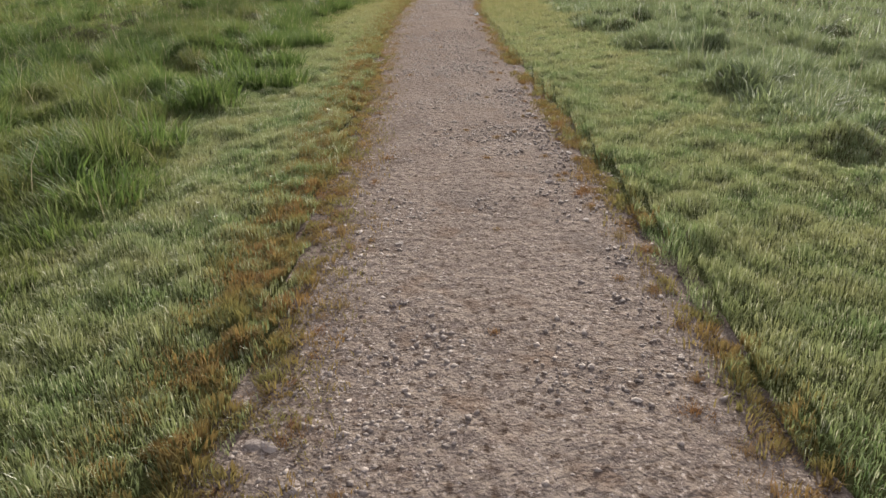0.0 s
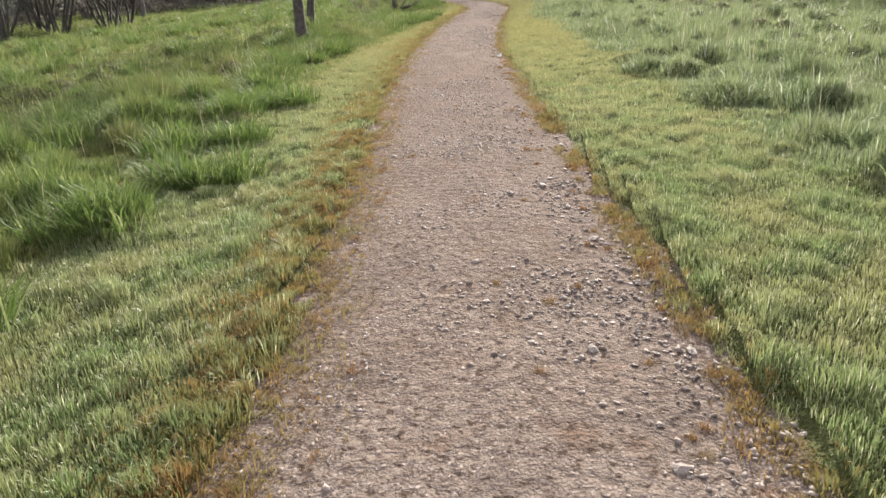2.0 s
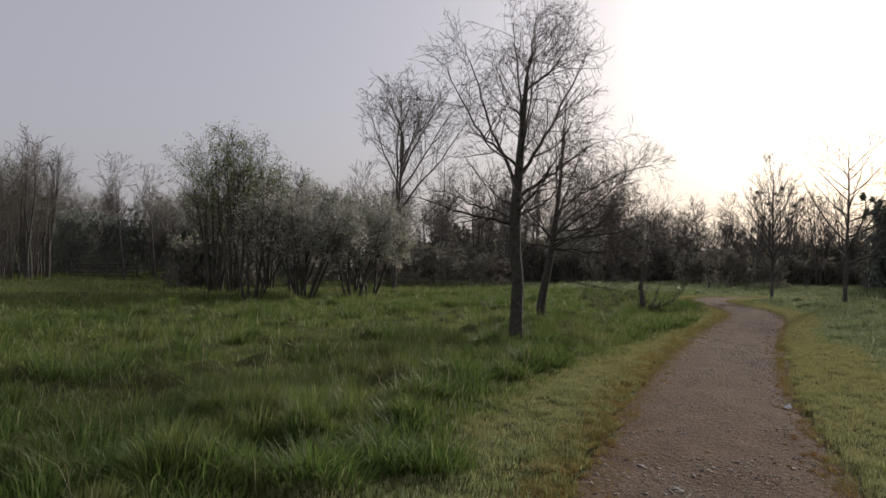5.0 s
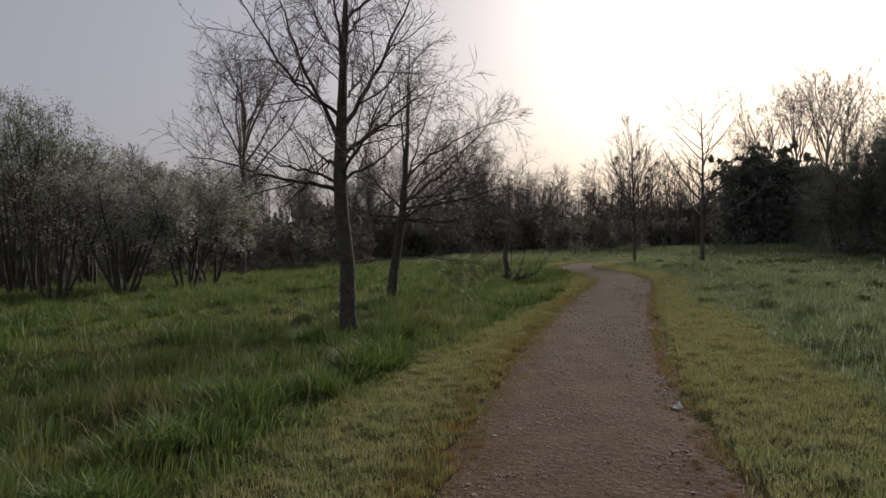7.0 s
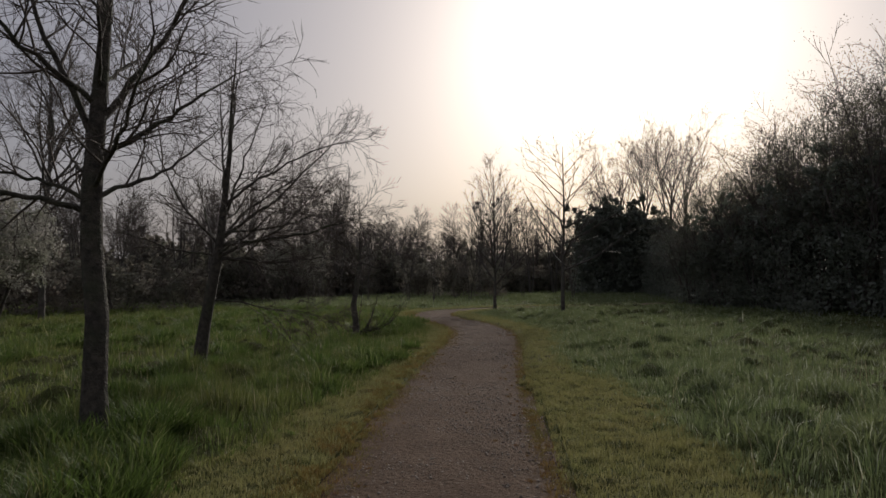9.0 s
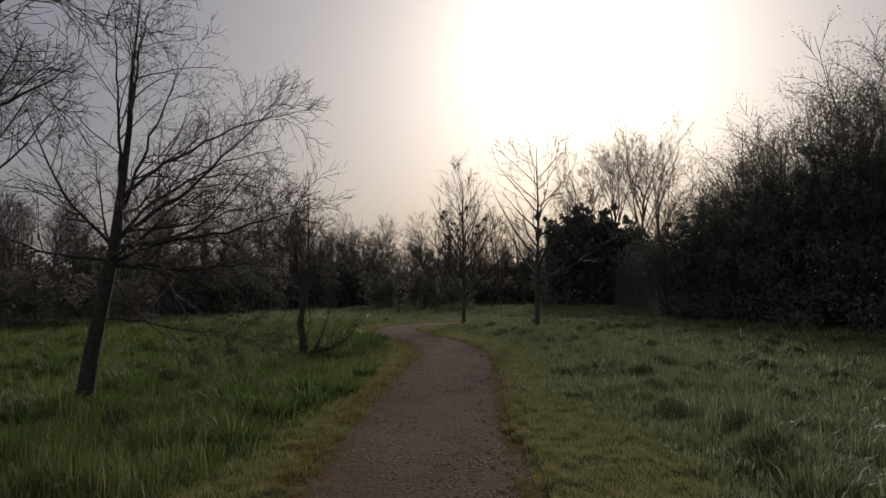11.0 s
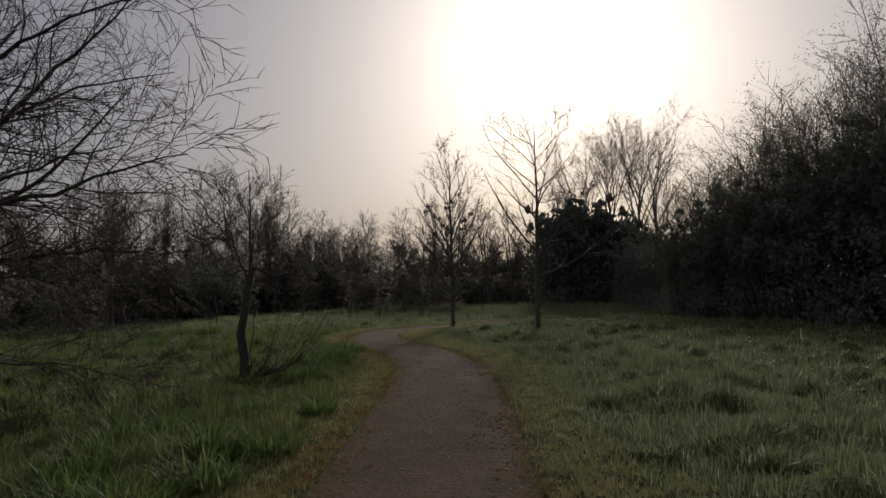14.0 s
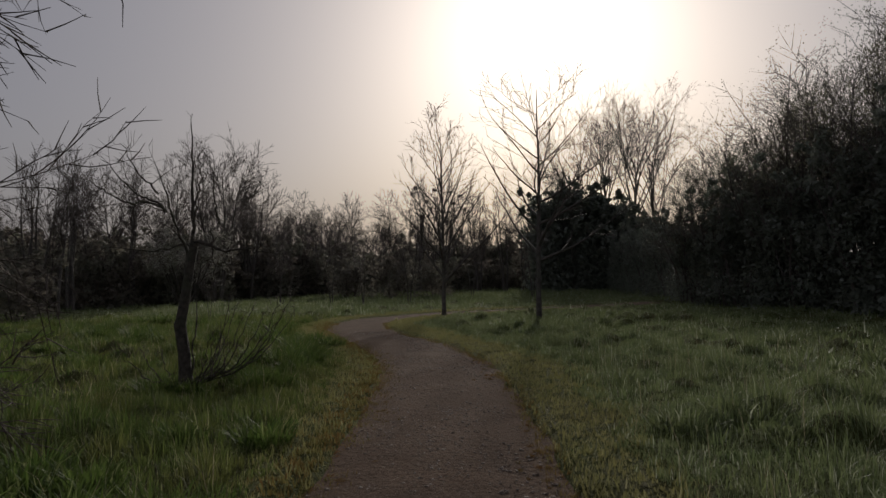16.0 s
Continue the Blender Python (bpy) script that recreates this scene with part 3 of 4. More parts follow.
def bare_wood_tree(seed, tall, stems, spread, name, low=2, limbs=16, reach=0.3, angle=42, thin=0.015, thick=0.011, fine=6):
    """A far bare tree of one or several stems, built once and copied."""
    w = Wood(seed, thin)
    for s in range(stems):
        a = s * 2.4 + w.r.random()
        way = Vector((math.cos(a) * spread, math.sin(a) * spread, 1))
        t = tall * w.r.uniform(0.85, 1.0) * 0.9
        foot = 0.15 * (stems > 1)
        pts, radii = w.branch("trunk", Vector((math.cos(a) * foot, math.sin(a) * foot, 0)), way, t, tall * thick, 6, 9, 0.05, 0.05, 0.1)
        w.spray("twigs", pts[low:], radii[low:], [(limbs, tall * reach, angle, 0.1, 0.09, 3, 5), (fine, tall * 0.13, 38, 0.12, 0.06, 3, 2), (3, tall * 0.06, 38, 0.1, 0.03, 3, 1)])
    root = empty(name, 0, 0, 0)
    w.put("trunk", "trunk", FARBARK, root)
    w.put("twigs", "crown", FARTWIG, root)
    return root, w


def hidden_source(root):
    """Removes the pattern tree once its copies stand."""
    for o in (*root.children_recursive, root):
        bpy.data.objects.remove(o)


def bush(seed, wide, tall, n, size, material, name, twigs=16, lobes=60, bulge=0.16, thin=0.014, low=0.0, shoots=5, top=0.8, hung=0.4):
    """A dense bush: many stems with fine shoots, and small leaves in uneven clumps about them."""
    g = np.random.default_rng(seed)
    root = empty(name, 0, 0, 0)
    w = Wood(seed, thin)
    for k in range(twigs):
        a = w.r.uniform(0, 6.28)
        sp = w.r.uniform(0.1, 0.75) * wide / tall
        pts, radii = w.branch("stems", Vector((math.cos(a) * 0.3 * wide * w.r.random(), math.sin(a) * 0.3 * wide * w.r.random(), 0)), Vector((math.cos(a) * sp, math.sin(a) * sp, 1)),
                              tall * w.r.uniform(0.7, 1.0), 0.045, 4, 6, 0.09, 0.04, 0.2)
        w.spray("stems", pts[1:], radii[1:], [(shoots, tall * 0.2, 38, 0.12, 0.07, 3, 2), (4, tall * 0.09, 38, 0.1, 0.05, 3, 1)])
    w.put("stems", "trunk", FARTWIG, root)
    tips = np.array([tuple(p) for p in w.tips])
    on_tips = int(n * hung)
    hang = tips[g.integers(0, len(tips), on_tips)] + g.normal(0, 0.012 * tall, (on_tips, 3))
    u = g.uniform(0, 1, lobes)
    a, r = g.uniform(0, 6.283, lobes), np.sqrt(g.uniform(0, 1, lobes)) * wide * 0.62 * np.sqrt(1.08 - u)
    lc = np.stack([np.cos(a) * r, np.sin(a) * r, (low + (top - low) * u) * tall], 1)
    ls = g.uniform(0.5, 1.2, lobes) * bulge * tall
    m = n - len(hang)
    k = g.integers(0, lobes, m)
    inner = lc[k] + np.clip(g.normal(0, 0.5, (m, 3)), -0.9, 0.9) * ls[k][:, None]
    c = np.concatenate([hang, inner])
    c[:, 2] = np.abs(c[:, 2]) + 0.03
    leaves("foliage", c, size, material, root, seed, 0.02)
    return root


# far bare trees along the wood's edge
made = [bare_wood_tree(51, 9.5, 1, 0.0, "far_bare_tree", 3, 18, 0.25), bare_wood_tree(52, 9.0, 4, 0.12, "far_bare_tree", 4, 6, 0.22, 32, fine=5),
        bare_wood_tree(53, 8.0, 2, 0.14, "far_bare_tree", 3, 10, 0.28)]
sources = [m[0] for m in made]
for s in sources:
    tagged(s, "bare many-twigged tree at the edge of the wood", "tree", "trees of the wood edge")
EDGE = smooth_line([(-74, 30), (-62, 46), (-46, 54), (-33, 55), (-25, 56), (-19, 64), (-13, 78), (-4, 83), (4, 85), (9, 87), (16, 84)], 10)
rr = random.Random(5)


def along_edge(line, count, depth, jitter):
    d = np.concatenate([[0], np.cumsum(np.linalg.norm(np.diff(line, axis=0), axis=1))])
    for k in range(count):
        s = (k + rr.uniform(0.1, 0.9)) / count * d[-1]
        x, y = np.interp(s, d, line[:, 0]), np.interp(s, d, line[:, 1])
        yield x + rr.gauss(0, jitter), y + abs(rr.gauss(0, depth)), s / d[-1]


for x, y, f in along_edge(EDGE, 120, 5.0, 0.8):
    placed(rr.choice(sources), x, y, rr.uniform(0, 360), rr.uniform(0.7, 1.05))
for x, y, f in along_edge(EDGE + np.array([0, 13.0]), 80, 4.0, 1.0):
    placed(rr.choice(sources), x, y, rr.uniform(0, 360), rr.uniform(0.8, 1.0))


def crow_nest(x, y, z, size):
    w = Wood(int(x * 10 + z * 100))
    for k in range(70):
        d = Vector((w.r.gauss(0, 1), w.r.gauss(0, 1), w.r.gauss(0, 0.5)))
        p = d.normalized() * size * w.r.uniform(0.3, 1)
        w.branch("sticks", p, Vector((w.r.gauss(0, 1), w.r.gauss(0, 1), w.r.gauss(0, 0.6))), size * 0.9, 0.022, 3, 2, 0.2, 0, 0.5)
    root = empty("crow_nest", x, y, z)
    w.put("sticks", "bowl", TWIG, root)
    tagged(root, "dark ragged nest of sticks in a bare treetop", "nest", "nests in the treetops")


# trees that stand out above the far edge, with dark clots of old nests in their tops
for x, y, size in [(-4.7, 78.5, 1.12), (-2.6, 79, 1.17), (0.4, 80, 1.05), (2.6, 79, 1.0), (4.5, 81, 0.95)]:
    turn = rr.uniform(0, 360)
    tree = placed(sources[1], x, y, turn, size)
    if x < -2:
        tops = sorted(made[1][1].tips, key=lambda p: -p.z)
        for k in (60, 110, 150, 210, 260):
            p = pose(x, y, -0.05, 0, 0, turn) @ (tops[k] * size)
            crow_nest(p.x, p.y, p.z - 0.1, 0.2)

# the round-headed tree behind the sapling, the tall pair above the ivy, and the tall tree by the blossom
round_tree, rw = bare_wood_tree(61, 10.5, 3, 0.12, "round_headed_tree", 3, 16, 0.28, 40, fine=8)
tagged(round_tree, "bare tree with a dense round head of fine twigs", "tree")
round_tree.matrix_basis = pose(-16.6, 63.5, 0)


def clear_stemmed_tree(seed, tall, clear, limbs, wide, name, x, y, label, thin=0.009, fine=10):
    """A bare tree with a clean stem that parts into rising limbs under a rounded head of fine twigs."""
    w = Wood(seed, thin)
    stem, radii = w.branch("trunk", Vector((0, 0, 0)), Vector((0.02, 0, 1)), clear * 1.25, tall * 0.012, 10, 10, 0.025, 0.05, 0.4)
    spec = [(fine, tall * 0.17, 46, 0.12, 0.05, 4, 5), (fine * 0.65, tall * 0.085, 44, 0.14, 0.02, 3, 3), (fine * 0.35, tall * 0.04, 42, 0.14, -0.02, 3, 2)]
    for k in range(limbs):
        f = 5.5 + 4.4 * k / (limbs - 1)
        i = min(int(f), 9)
        p = stem[i].lerp(stem[i + 1], f - i)
        a = k * 2.4 + w.r.uniform(-0.3, 0.3)
        out = radians(8 + wide * (1 - k / limbs) * w.r.uniform(0.8, 1.2))
        way = Vector((math.cos(a) * math.sin(out), math.sin(a) * math.sin(out), math.cos(out)))
        pts, r = w.branch("limb%d" % k, p, way, (tall - p.z) * w.r.uniform(0.82, 0.98), 0.06, 6, 9, 0.09, 0.05, 0.16)
        w.spray("twigs", pts[1:], r[1:], spec)
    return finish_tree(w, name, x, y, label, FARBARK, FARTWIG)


clear_stemmed_tree(62, 11.2, 6.2, 11, 42, "tall_bare_tree", -20.0, 37.0, "tall bare tree with a clean stem beside blossoming shrubs")
high = clear_stemmed_tree(63, 16.2, 7.5, 13, 26, "high_bare_tree", 11.2, 78.5, "tall bare tree rising above a dark ivy thicket", 0.011, 8)
tagged(high, group="tall trees above the thicket")
for x, y, size, tall in [(9.2, 79.5, 0.9, 1.0), (13.2, 78, 1.0, 1.05), (15.0, 77, 0.92, 1.0), (7.2, 81, 0.75, 1.0)]:
    placed(high, x, y, x * 50, size, tall)

# thickets
dark = tagged(bush(71, 3.2, 4.2, 2800, 0.14, THICKET, "thicket", 9), "dark leafless thicket at the foot of the wood", "bush", "thickets at the wood edge")
darker = tagged(bush(72, 2.8, 3.4, 2800, 0.14, THICKET, "thicket", 9), "dark leafless thicket at the foot of the wood", "bush", "thickets at the wood edge")
for x, y, f in along_edge(EDGE, 58, 2.5, 0.6):
    placed(rr.choice((dark, darker)), x, y, rr.uniform(0, 360), rr.uniform(0.8, 1.15), rr.uniform(0.75, 1.05))
for shift, count in ((7.0, 40), (14.0, 44)):
    for x, y, f in along_edge(EDGE + np.array([0, shift]), count, 2.0, 0.6):
        placed(rr.choice((dark, darker)), x, y, rr.uniform(0, 360), rr.uniform(1.1, 1.4), rr.uniform(0.9, 1.15))

ivy = tagged(bush(73, 2.4, 8.5, 11000, 0.17, IVY, "ivy_thicket", 8, 90, 0.12), "tall dark ivy-clad thicket", "bush", "ivy thickets")
for x, y, size in [(5.8, 76, 1.0), (7.8, 76.5, 1.12), (9.8, 77, 1.05), (11.6, 76, 0.95), (13, 75.5, 0.8), (14, 74, 0.7)]:
    placed(ivy, x, y, x * 70, size, 1.0)

# the budding wood on the east side
bud_tree = tagged(bush(74, 3.4, 9.8, 19000, 0.031, BUD, "budding_tree", 24, 120, 0.10, 0.011, 0.1, 12, 0.95, 0.6), "dense many-stemmed tree in grey-brown bud", "tree", "budding trees of the wood")
wood_bush = tagged(bush(75, 3.6, 5.6, 14000, 0.078, IVY, "evergreen_bush", 10, 110, 0.13), "dark evergreen bush at the wood edge", "bush", "bushes at the wood edge")
for x, y, size, tall in [(9.3, 52, 0.86, 0.95), (10.0, 49, 0.9, 1.0), (11.2, 46.5, 1.0, 1.0), (12.2, 44, 1.05, 1.05), (13.4, 41, 1.1, 1.1), (14.6, 38, 1.15, 1.1), (15.8, 34.5, 1.1, 1.1),
                         (11.6, 53, 0.95, 1.0), (13.2, 49.5, 1.1, 1.1), (14.8, 46, 1.2, 1.15), (16.5, 42, 1.25, 1.2), (18, 37, 1.2, 1.2), (17.5, 30, 1.1, 1.1), (18.5, 25, 1.1, 1.0)]:
    placed(bud_tree, x, y, x * 97, size, tall * 0.82)
for x, y, size in [(9.3, 51, 0.75), (9.9, 48.3, 0.9), (10.9, 45.6, 1.0), (11.9, 43, 1.1), (13.0, 40.3, 1.2), (14.2, 37.2, 1.2), (15.4, 33.8, 1.2), (12.0, 50, 1.2), (13.6, 46, 1.3),
                   (15.2, 42, 1.35), (16.8, 37.5, 1.35), (10.6, 55, 0.8), (10.8, 60, 0.85), (11, 65, 0.85), (11.3, 70, 0.9), (16.8, 29.5, 1.2), (17.6, 25.5, 1.2), (18, 21, 1.2)]:
    placed(wood_bush, x, y, x * 61, size)

# small trees on the far lawn
small = [(-6.4, 55.5, 0.42), (-10.2, 44.0, 0.16), (-8.4, 57.5, 0.40), (-4.4, 60.0, 0.45), (-11.6, 59, 0.45), (3.2, 64, 0.5), (-0.6, 66, 0.5)]
for x, y, size in small:
    tagged(placed(sources[2], x, y, x * 40, size, 1.1), "small bare tree on the far meadow", "tree", "small trees on the meadow")

# blossoming shrubs


def blossom_shrub(seed, tall, wide, n, material, name, label, x, y, stems=7, per=2, size=0.045, upright=0.0):
    w = Wood(seed, 0.007)
    root = empty(name, x, y, ground_z(x, y) - 0.04)
    for s in range(stems):
        a = s * 2.4 + w.r.random()
        sp = (wide / tall) * w.r.uniform(0.25, 0.75)
        pts, radii = w.branch("stem", Vector((math.cos(a) * 0.25, math.sin(a) * 0.25, 0)), Vector((math.cos(a) * sp, math.sin(a) * sp, 1)), tall * w.r.uniform(0.8, 1.05),
                              0.055, 6, 8, 0.07, 0.02 + upright, 0.15)
        w.spray("twigs", pts[2:], radii[2:], [(8, tall * 0.30, 50 - upright * 150, 0.12, upright, 4, 5), (6, tall * 0.13, 45, 0.14, upright, 3, 3), (3, tall * 0.06, 45, 0.1, 0, 3, 2)])
    w.put("stem", "trunk", BARK, root)
    w.put("twigs", "crown", TWIG, root)
    tips = np.array([tuple(p) for p in w.tips])
    g = np.random.default_rng(seed)
    pick = tips[g.integers(0, len(tips), n)]
    leaves("blossom" if material == BLOSSOM else "foliage", pick, size, material, root, seed, 0.09, per)
    return tagged(root, label, "tree" if tall > 6 else "shrub")


for seed, tall, wide, n, x, y in [(81, 3.9, 3.2, 7000, -17.1, 29.2), (82, 3.9, 3.0, 7000, -17.5, 31.0), (83, 4.1, 2.8, 4800, -17.5, 26.7), (84, 3.9, 2.2, 1100, -18.5, 24.9), (85, 4.5, 2.8, 3800, -19.9, 29.0), (89, 4.2, 3.2, 4200, -17.6, 60.5)]:
    blossom_shrub(seed, tall, wide, n, BLOSSOM, "blossoming_shrub", "many-stemmed shrub covered in white spring blossom", x, y)
for seed, tall, wide, n, x, y in [(86, 6.0, 1.8, 5200, -21.7, 27.2), (87, 5.5, 1.7, 4200, -23.1, 27.5), (88, 5.3, 1.7, 3800, -23.0, 30.7)]:
    blossom_shrub(seed, tall, wide, n, YOUNGLEAF, "young_leafed_tree", "upright tree in pale green young leaf", x, y, 8, 2, 0.032, 0.06)
for x, y, size in [(-39.5, 29.2, 0.95), (-41.5, 31.5, 0.9), (-38.8, 34.9, 0.85), (-39.0, 37.4, 0.8), (-36, 36.6, 0.6), (-44, 27, 0.9), (-33.5, 37.5, 0.75), (-30, 38, 0.7), (-27, 39, 0.75), (-43, 42, 0.75), (-40.5, 26.5, 0.9), (-36.5, 40, 0.75), (-32, 42, 0.8), (-28.5, 36, 0.65), (-26, 44, 0.85), (-22.5, 46, 0.8), (-20, 52, 0.85)]:
    tagged(placed(sources[1 if size > 0.86 else 0], x, y, x * 33, size), "bare tree standing by a field gate", "tree", "trees by the gate")
for x, y, size in [(-27.5, 33.5, 0.8), (-25, 36, 0.75), (-30.5, 35.5, 0.7), (-34, 41, 0.8), (-23.5, 41, 0.8), (-21, 44, 0.8), (-24, 46, 0.9), (-19.5, 48, 0.8)]:
    placed(dark, x, y, x * 77, size, 0.8)
for x, y, size, tall in [(-40.5, 28.6, 0.72, 1.0), (-42.6, 31.2, 0.8, 1.0), (-44.5, 29.0, 0.85, 1.0), (-37.5, 41.5, 0.62, 1.0), (-33.0, 40, 0.6, 1.0), (-29.0, 41, 0.62, 1.0), (-25, 40, 0.55, 1.0), (-52, 41, 0.7, 1.0), (-45, 42, 0.6, 1.0), (-41.5, 44, 0.62, 1.0), (-48, 46, 0.7, 1.0), (-37, 45, 0.62, 1.0), (-55, 36, 0.75, 1.0)]:
    placed(bud_tree, x, y, x * 97, size, tall)
for x, y, size in [(-6.2, 70, 0.85), (-3.2, 69, 0.75), (-9.5, 71, 0.85)]:
    placed(dark, x, y, x * 31, size, 0.95)
for x, y, size in [(-27, 29.5, 0.8), (-25.5, 31, 0.8), (-43, 44, 0.9), (-38, 46, 0.9), (-56, 40, 1.0), (-30, 46, 0.9)]:
    placed(darker, x, y, x * 77, size, 1.0)
for x, y, size in [(-48, 37, 0.95), (-46, 40, 0.9), (-50.5, 33, 1.0), (-43, 43.5, 0.85), (-39.5, 46, 0.85), (-53, 29, 1.0), (-35, 45.5, 0.8), (-47, 34.5, 0.8)]:
    placed(wood_bush, x, y, x * 61, size)
for s in (*sources, dark, darker, ivy, bud_tree, wood_bush):
    hidden_source(s)


# ---- the field gate ----


def bar(name, a, b, wide, thick, parent):
    """A squared timber from a to b with eased edges."""
    bm = bmesh.new()
    a, b = Vector(a), Vector(b)
    bmesh.ops.create_cube(bm, size=1)
    bmesh.ops.scale(bm, vec=((b - a).length, thick, wide), verts=bm.verts)
    bmesh.ops.bevel(bm, geom=bm.edges[:], offset=min(wide, thick) * 0.18, segments=1, affect="EDGES")
    turn = (b - a).to_track_quat("X", "Z").to_matrix().to_4x4()
    bmesh.ops.transform(bm, matrix=Matrix.Translation((a + b) / 2) @ turn, verts=bm.verts)
    return part(name, bm, GATEWOOD, parent)


def field_gate(x, y, turn, length):
    root = empty("field_gate", x, y, 0.02, turn)
    for k in range(2):
        bar("gate_post", (k * length, 0, 0), (k * length, 0, 1.05), 0.12, 0.12, root)
    bar("gate_post", (length / 2, 0, 0), (length / 2, 0, 0.98), 0.10, 0.10, root)
    for z in (0.18, 0.42, 0.68, 0.92):
        bar("rail", (0, 0.07, z), (length, 0.07, z), 0.08, 0.035, root)
    for k in range(1, 6):
        if k != 3:
            bar("upright", (length * k / 6, 0.105, 0.14), (length * k / 6, 0.105, 0.96), 0.06, 0.03, root)
    return tagged(root, "weathered wooden field gate at the end of the meadow", "gate")


field_gate(-41.3, 32.9, 62, 3.9)

# ---- grass ----


def scatter(x0, x1, y0, y1, n):
    return rng.uniform(x0, x1, n), rng.uniform(y0, y1, n)


def kept(cond, *arrays):
    return [a[cond] for a in arrays]


def sides(x, y):
    """How far outside the path's edge, and whether on its left."""
    s = off_path(x, y)
    return np.abs(s) + edge_wobble(x, y) - HALF, s < 0


def meadow_edge(x, y, left):
    return np.where(left, mown_width(y, True), mown_width(y, False)) + 0.16 * waves(x, y, 1.1, 2) + 0.08 * waves(x, y, 0.35, 0)


def mown_turf():
    for y0, y1, n, wide, tall, bend in ((0.6, 9.0, 620000, 0.0038, 0.044, True), (9.0, 24.0, 440000, 0.0075, 0.048, False), (24.0, 52.0, 240000, 0.014, 0.065, False)):
        lo, hi = max(y0 - 1.8, 0.6), y1 + 1.8
        n = int(n * (hi - lo) / (y1 - y0))
        x, y = scatter(-7.5 if y1 > 40 else -4.8, 2.9, lo, hi, n)
        d, left = sides(x, y)
        start = rng.exponential(0.10, n) * np.where(left, 1.8, 0.7) - np.where(left, 0.06, 0.12)
        zone = y + rng.normal(0, 0.7, n)
        x, y, d = kept((d > start) & (d < meadow_edge(x, y, left) + 0.15) & ((zone > y0) | (y0 < 1)) & (zone < y1), x, y, d)
        r, out, vigour = tufted(x, y, 0.16)
        h = tall * (0.34 + 1.75 * vigour ** 1.5 * np.exp(-(r / 0.42) ** 2) + 0.25 * clumps(x, y, 0.5, 1)) * rng.uniform(0.6, 1.4, len(x))
        h = np.clip(h, 0.018, 0.13)
        ob = blades("mown_grass", x, y, height(x, y), h, wide * rng.uniform(0.7, 1.3, len(x)), np.clip(0.38 + 0.6 * r + rng.normal(0, 0.25, len(x)), 0.05, 0.95), MOWN, bend, out + rng.normal(0, 1.4, len(x)))
        tagged(ob, "short mown verge grass beside the path", "grass", kind="stuff")


FINE = smooth_line(CENTRE, 60)
FINE_D = np.gradient(FINE, axis=0)
FINE_D /= np.linalg.norm(FINE_D, axis=1)[:, None]


def beside_path(n, y0, y1, offset):
    """Places beside the centre line, offset to the right (negative: left)."""
    ok = np.nonzero((FINE[:, 1] > y0) & (FINE[:, 1] < y1))[0]
    k = ok[rng.integers(0, len(ok), n)]
    p = FINE[k] + FINE_D[k] * rng.uniform(-0.06, 0.06, n)[:, None]
    return p[:, 0] + FINE_D[k, 1] * offset, p[:, 1] - FINE_D[k, 0] * offset


def dry_fringe():
    for y0, y1, n, wide in ((0.6, 10.0, 60000, 0.0045), (10.0, 24.0, 40000, 0.0075), (24.0, 44.0, 20000, 0.013)):
        for side, share, depth in ((-1, 0.9, 0.34), (1, 0.28, 0.13)):
            m = int(n * share)
            x, y = beside_path(m, y0, y1, side * (HALF + rng.normal(0.06 if side < 0 else 0.0, depth * 0.5, m)))
            r, out, vigour = tufted(x, y, 0.11)
            x, y, r, out, vigour = kept((vigour > 0.15) & (waves(x, y, 0.7, 0) > -0.8), x, y, r, out, vigour)
            h = (0.018 + 0.042 * vigour * np.exp(-(r / 0.5) ** 2)) * rng.uniform(0.6, 1.4, len(x))
            z = np.maximum(height(x, y), path_height(x, y))
            ob = blades("dry_grass_fringe", x, y, z, h, wide * rng.uniform(0.7, 1.4, len(x)), np.clip(0.35 + 0.7 * r, 0, 0.95), DRY, y1 < 11, out + rng.normal(0, 0.6, len(x)))
            tagged(ob, "rusty dry grass fringe along the path edge", "grass", kind="stuff")


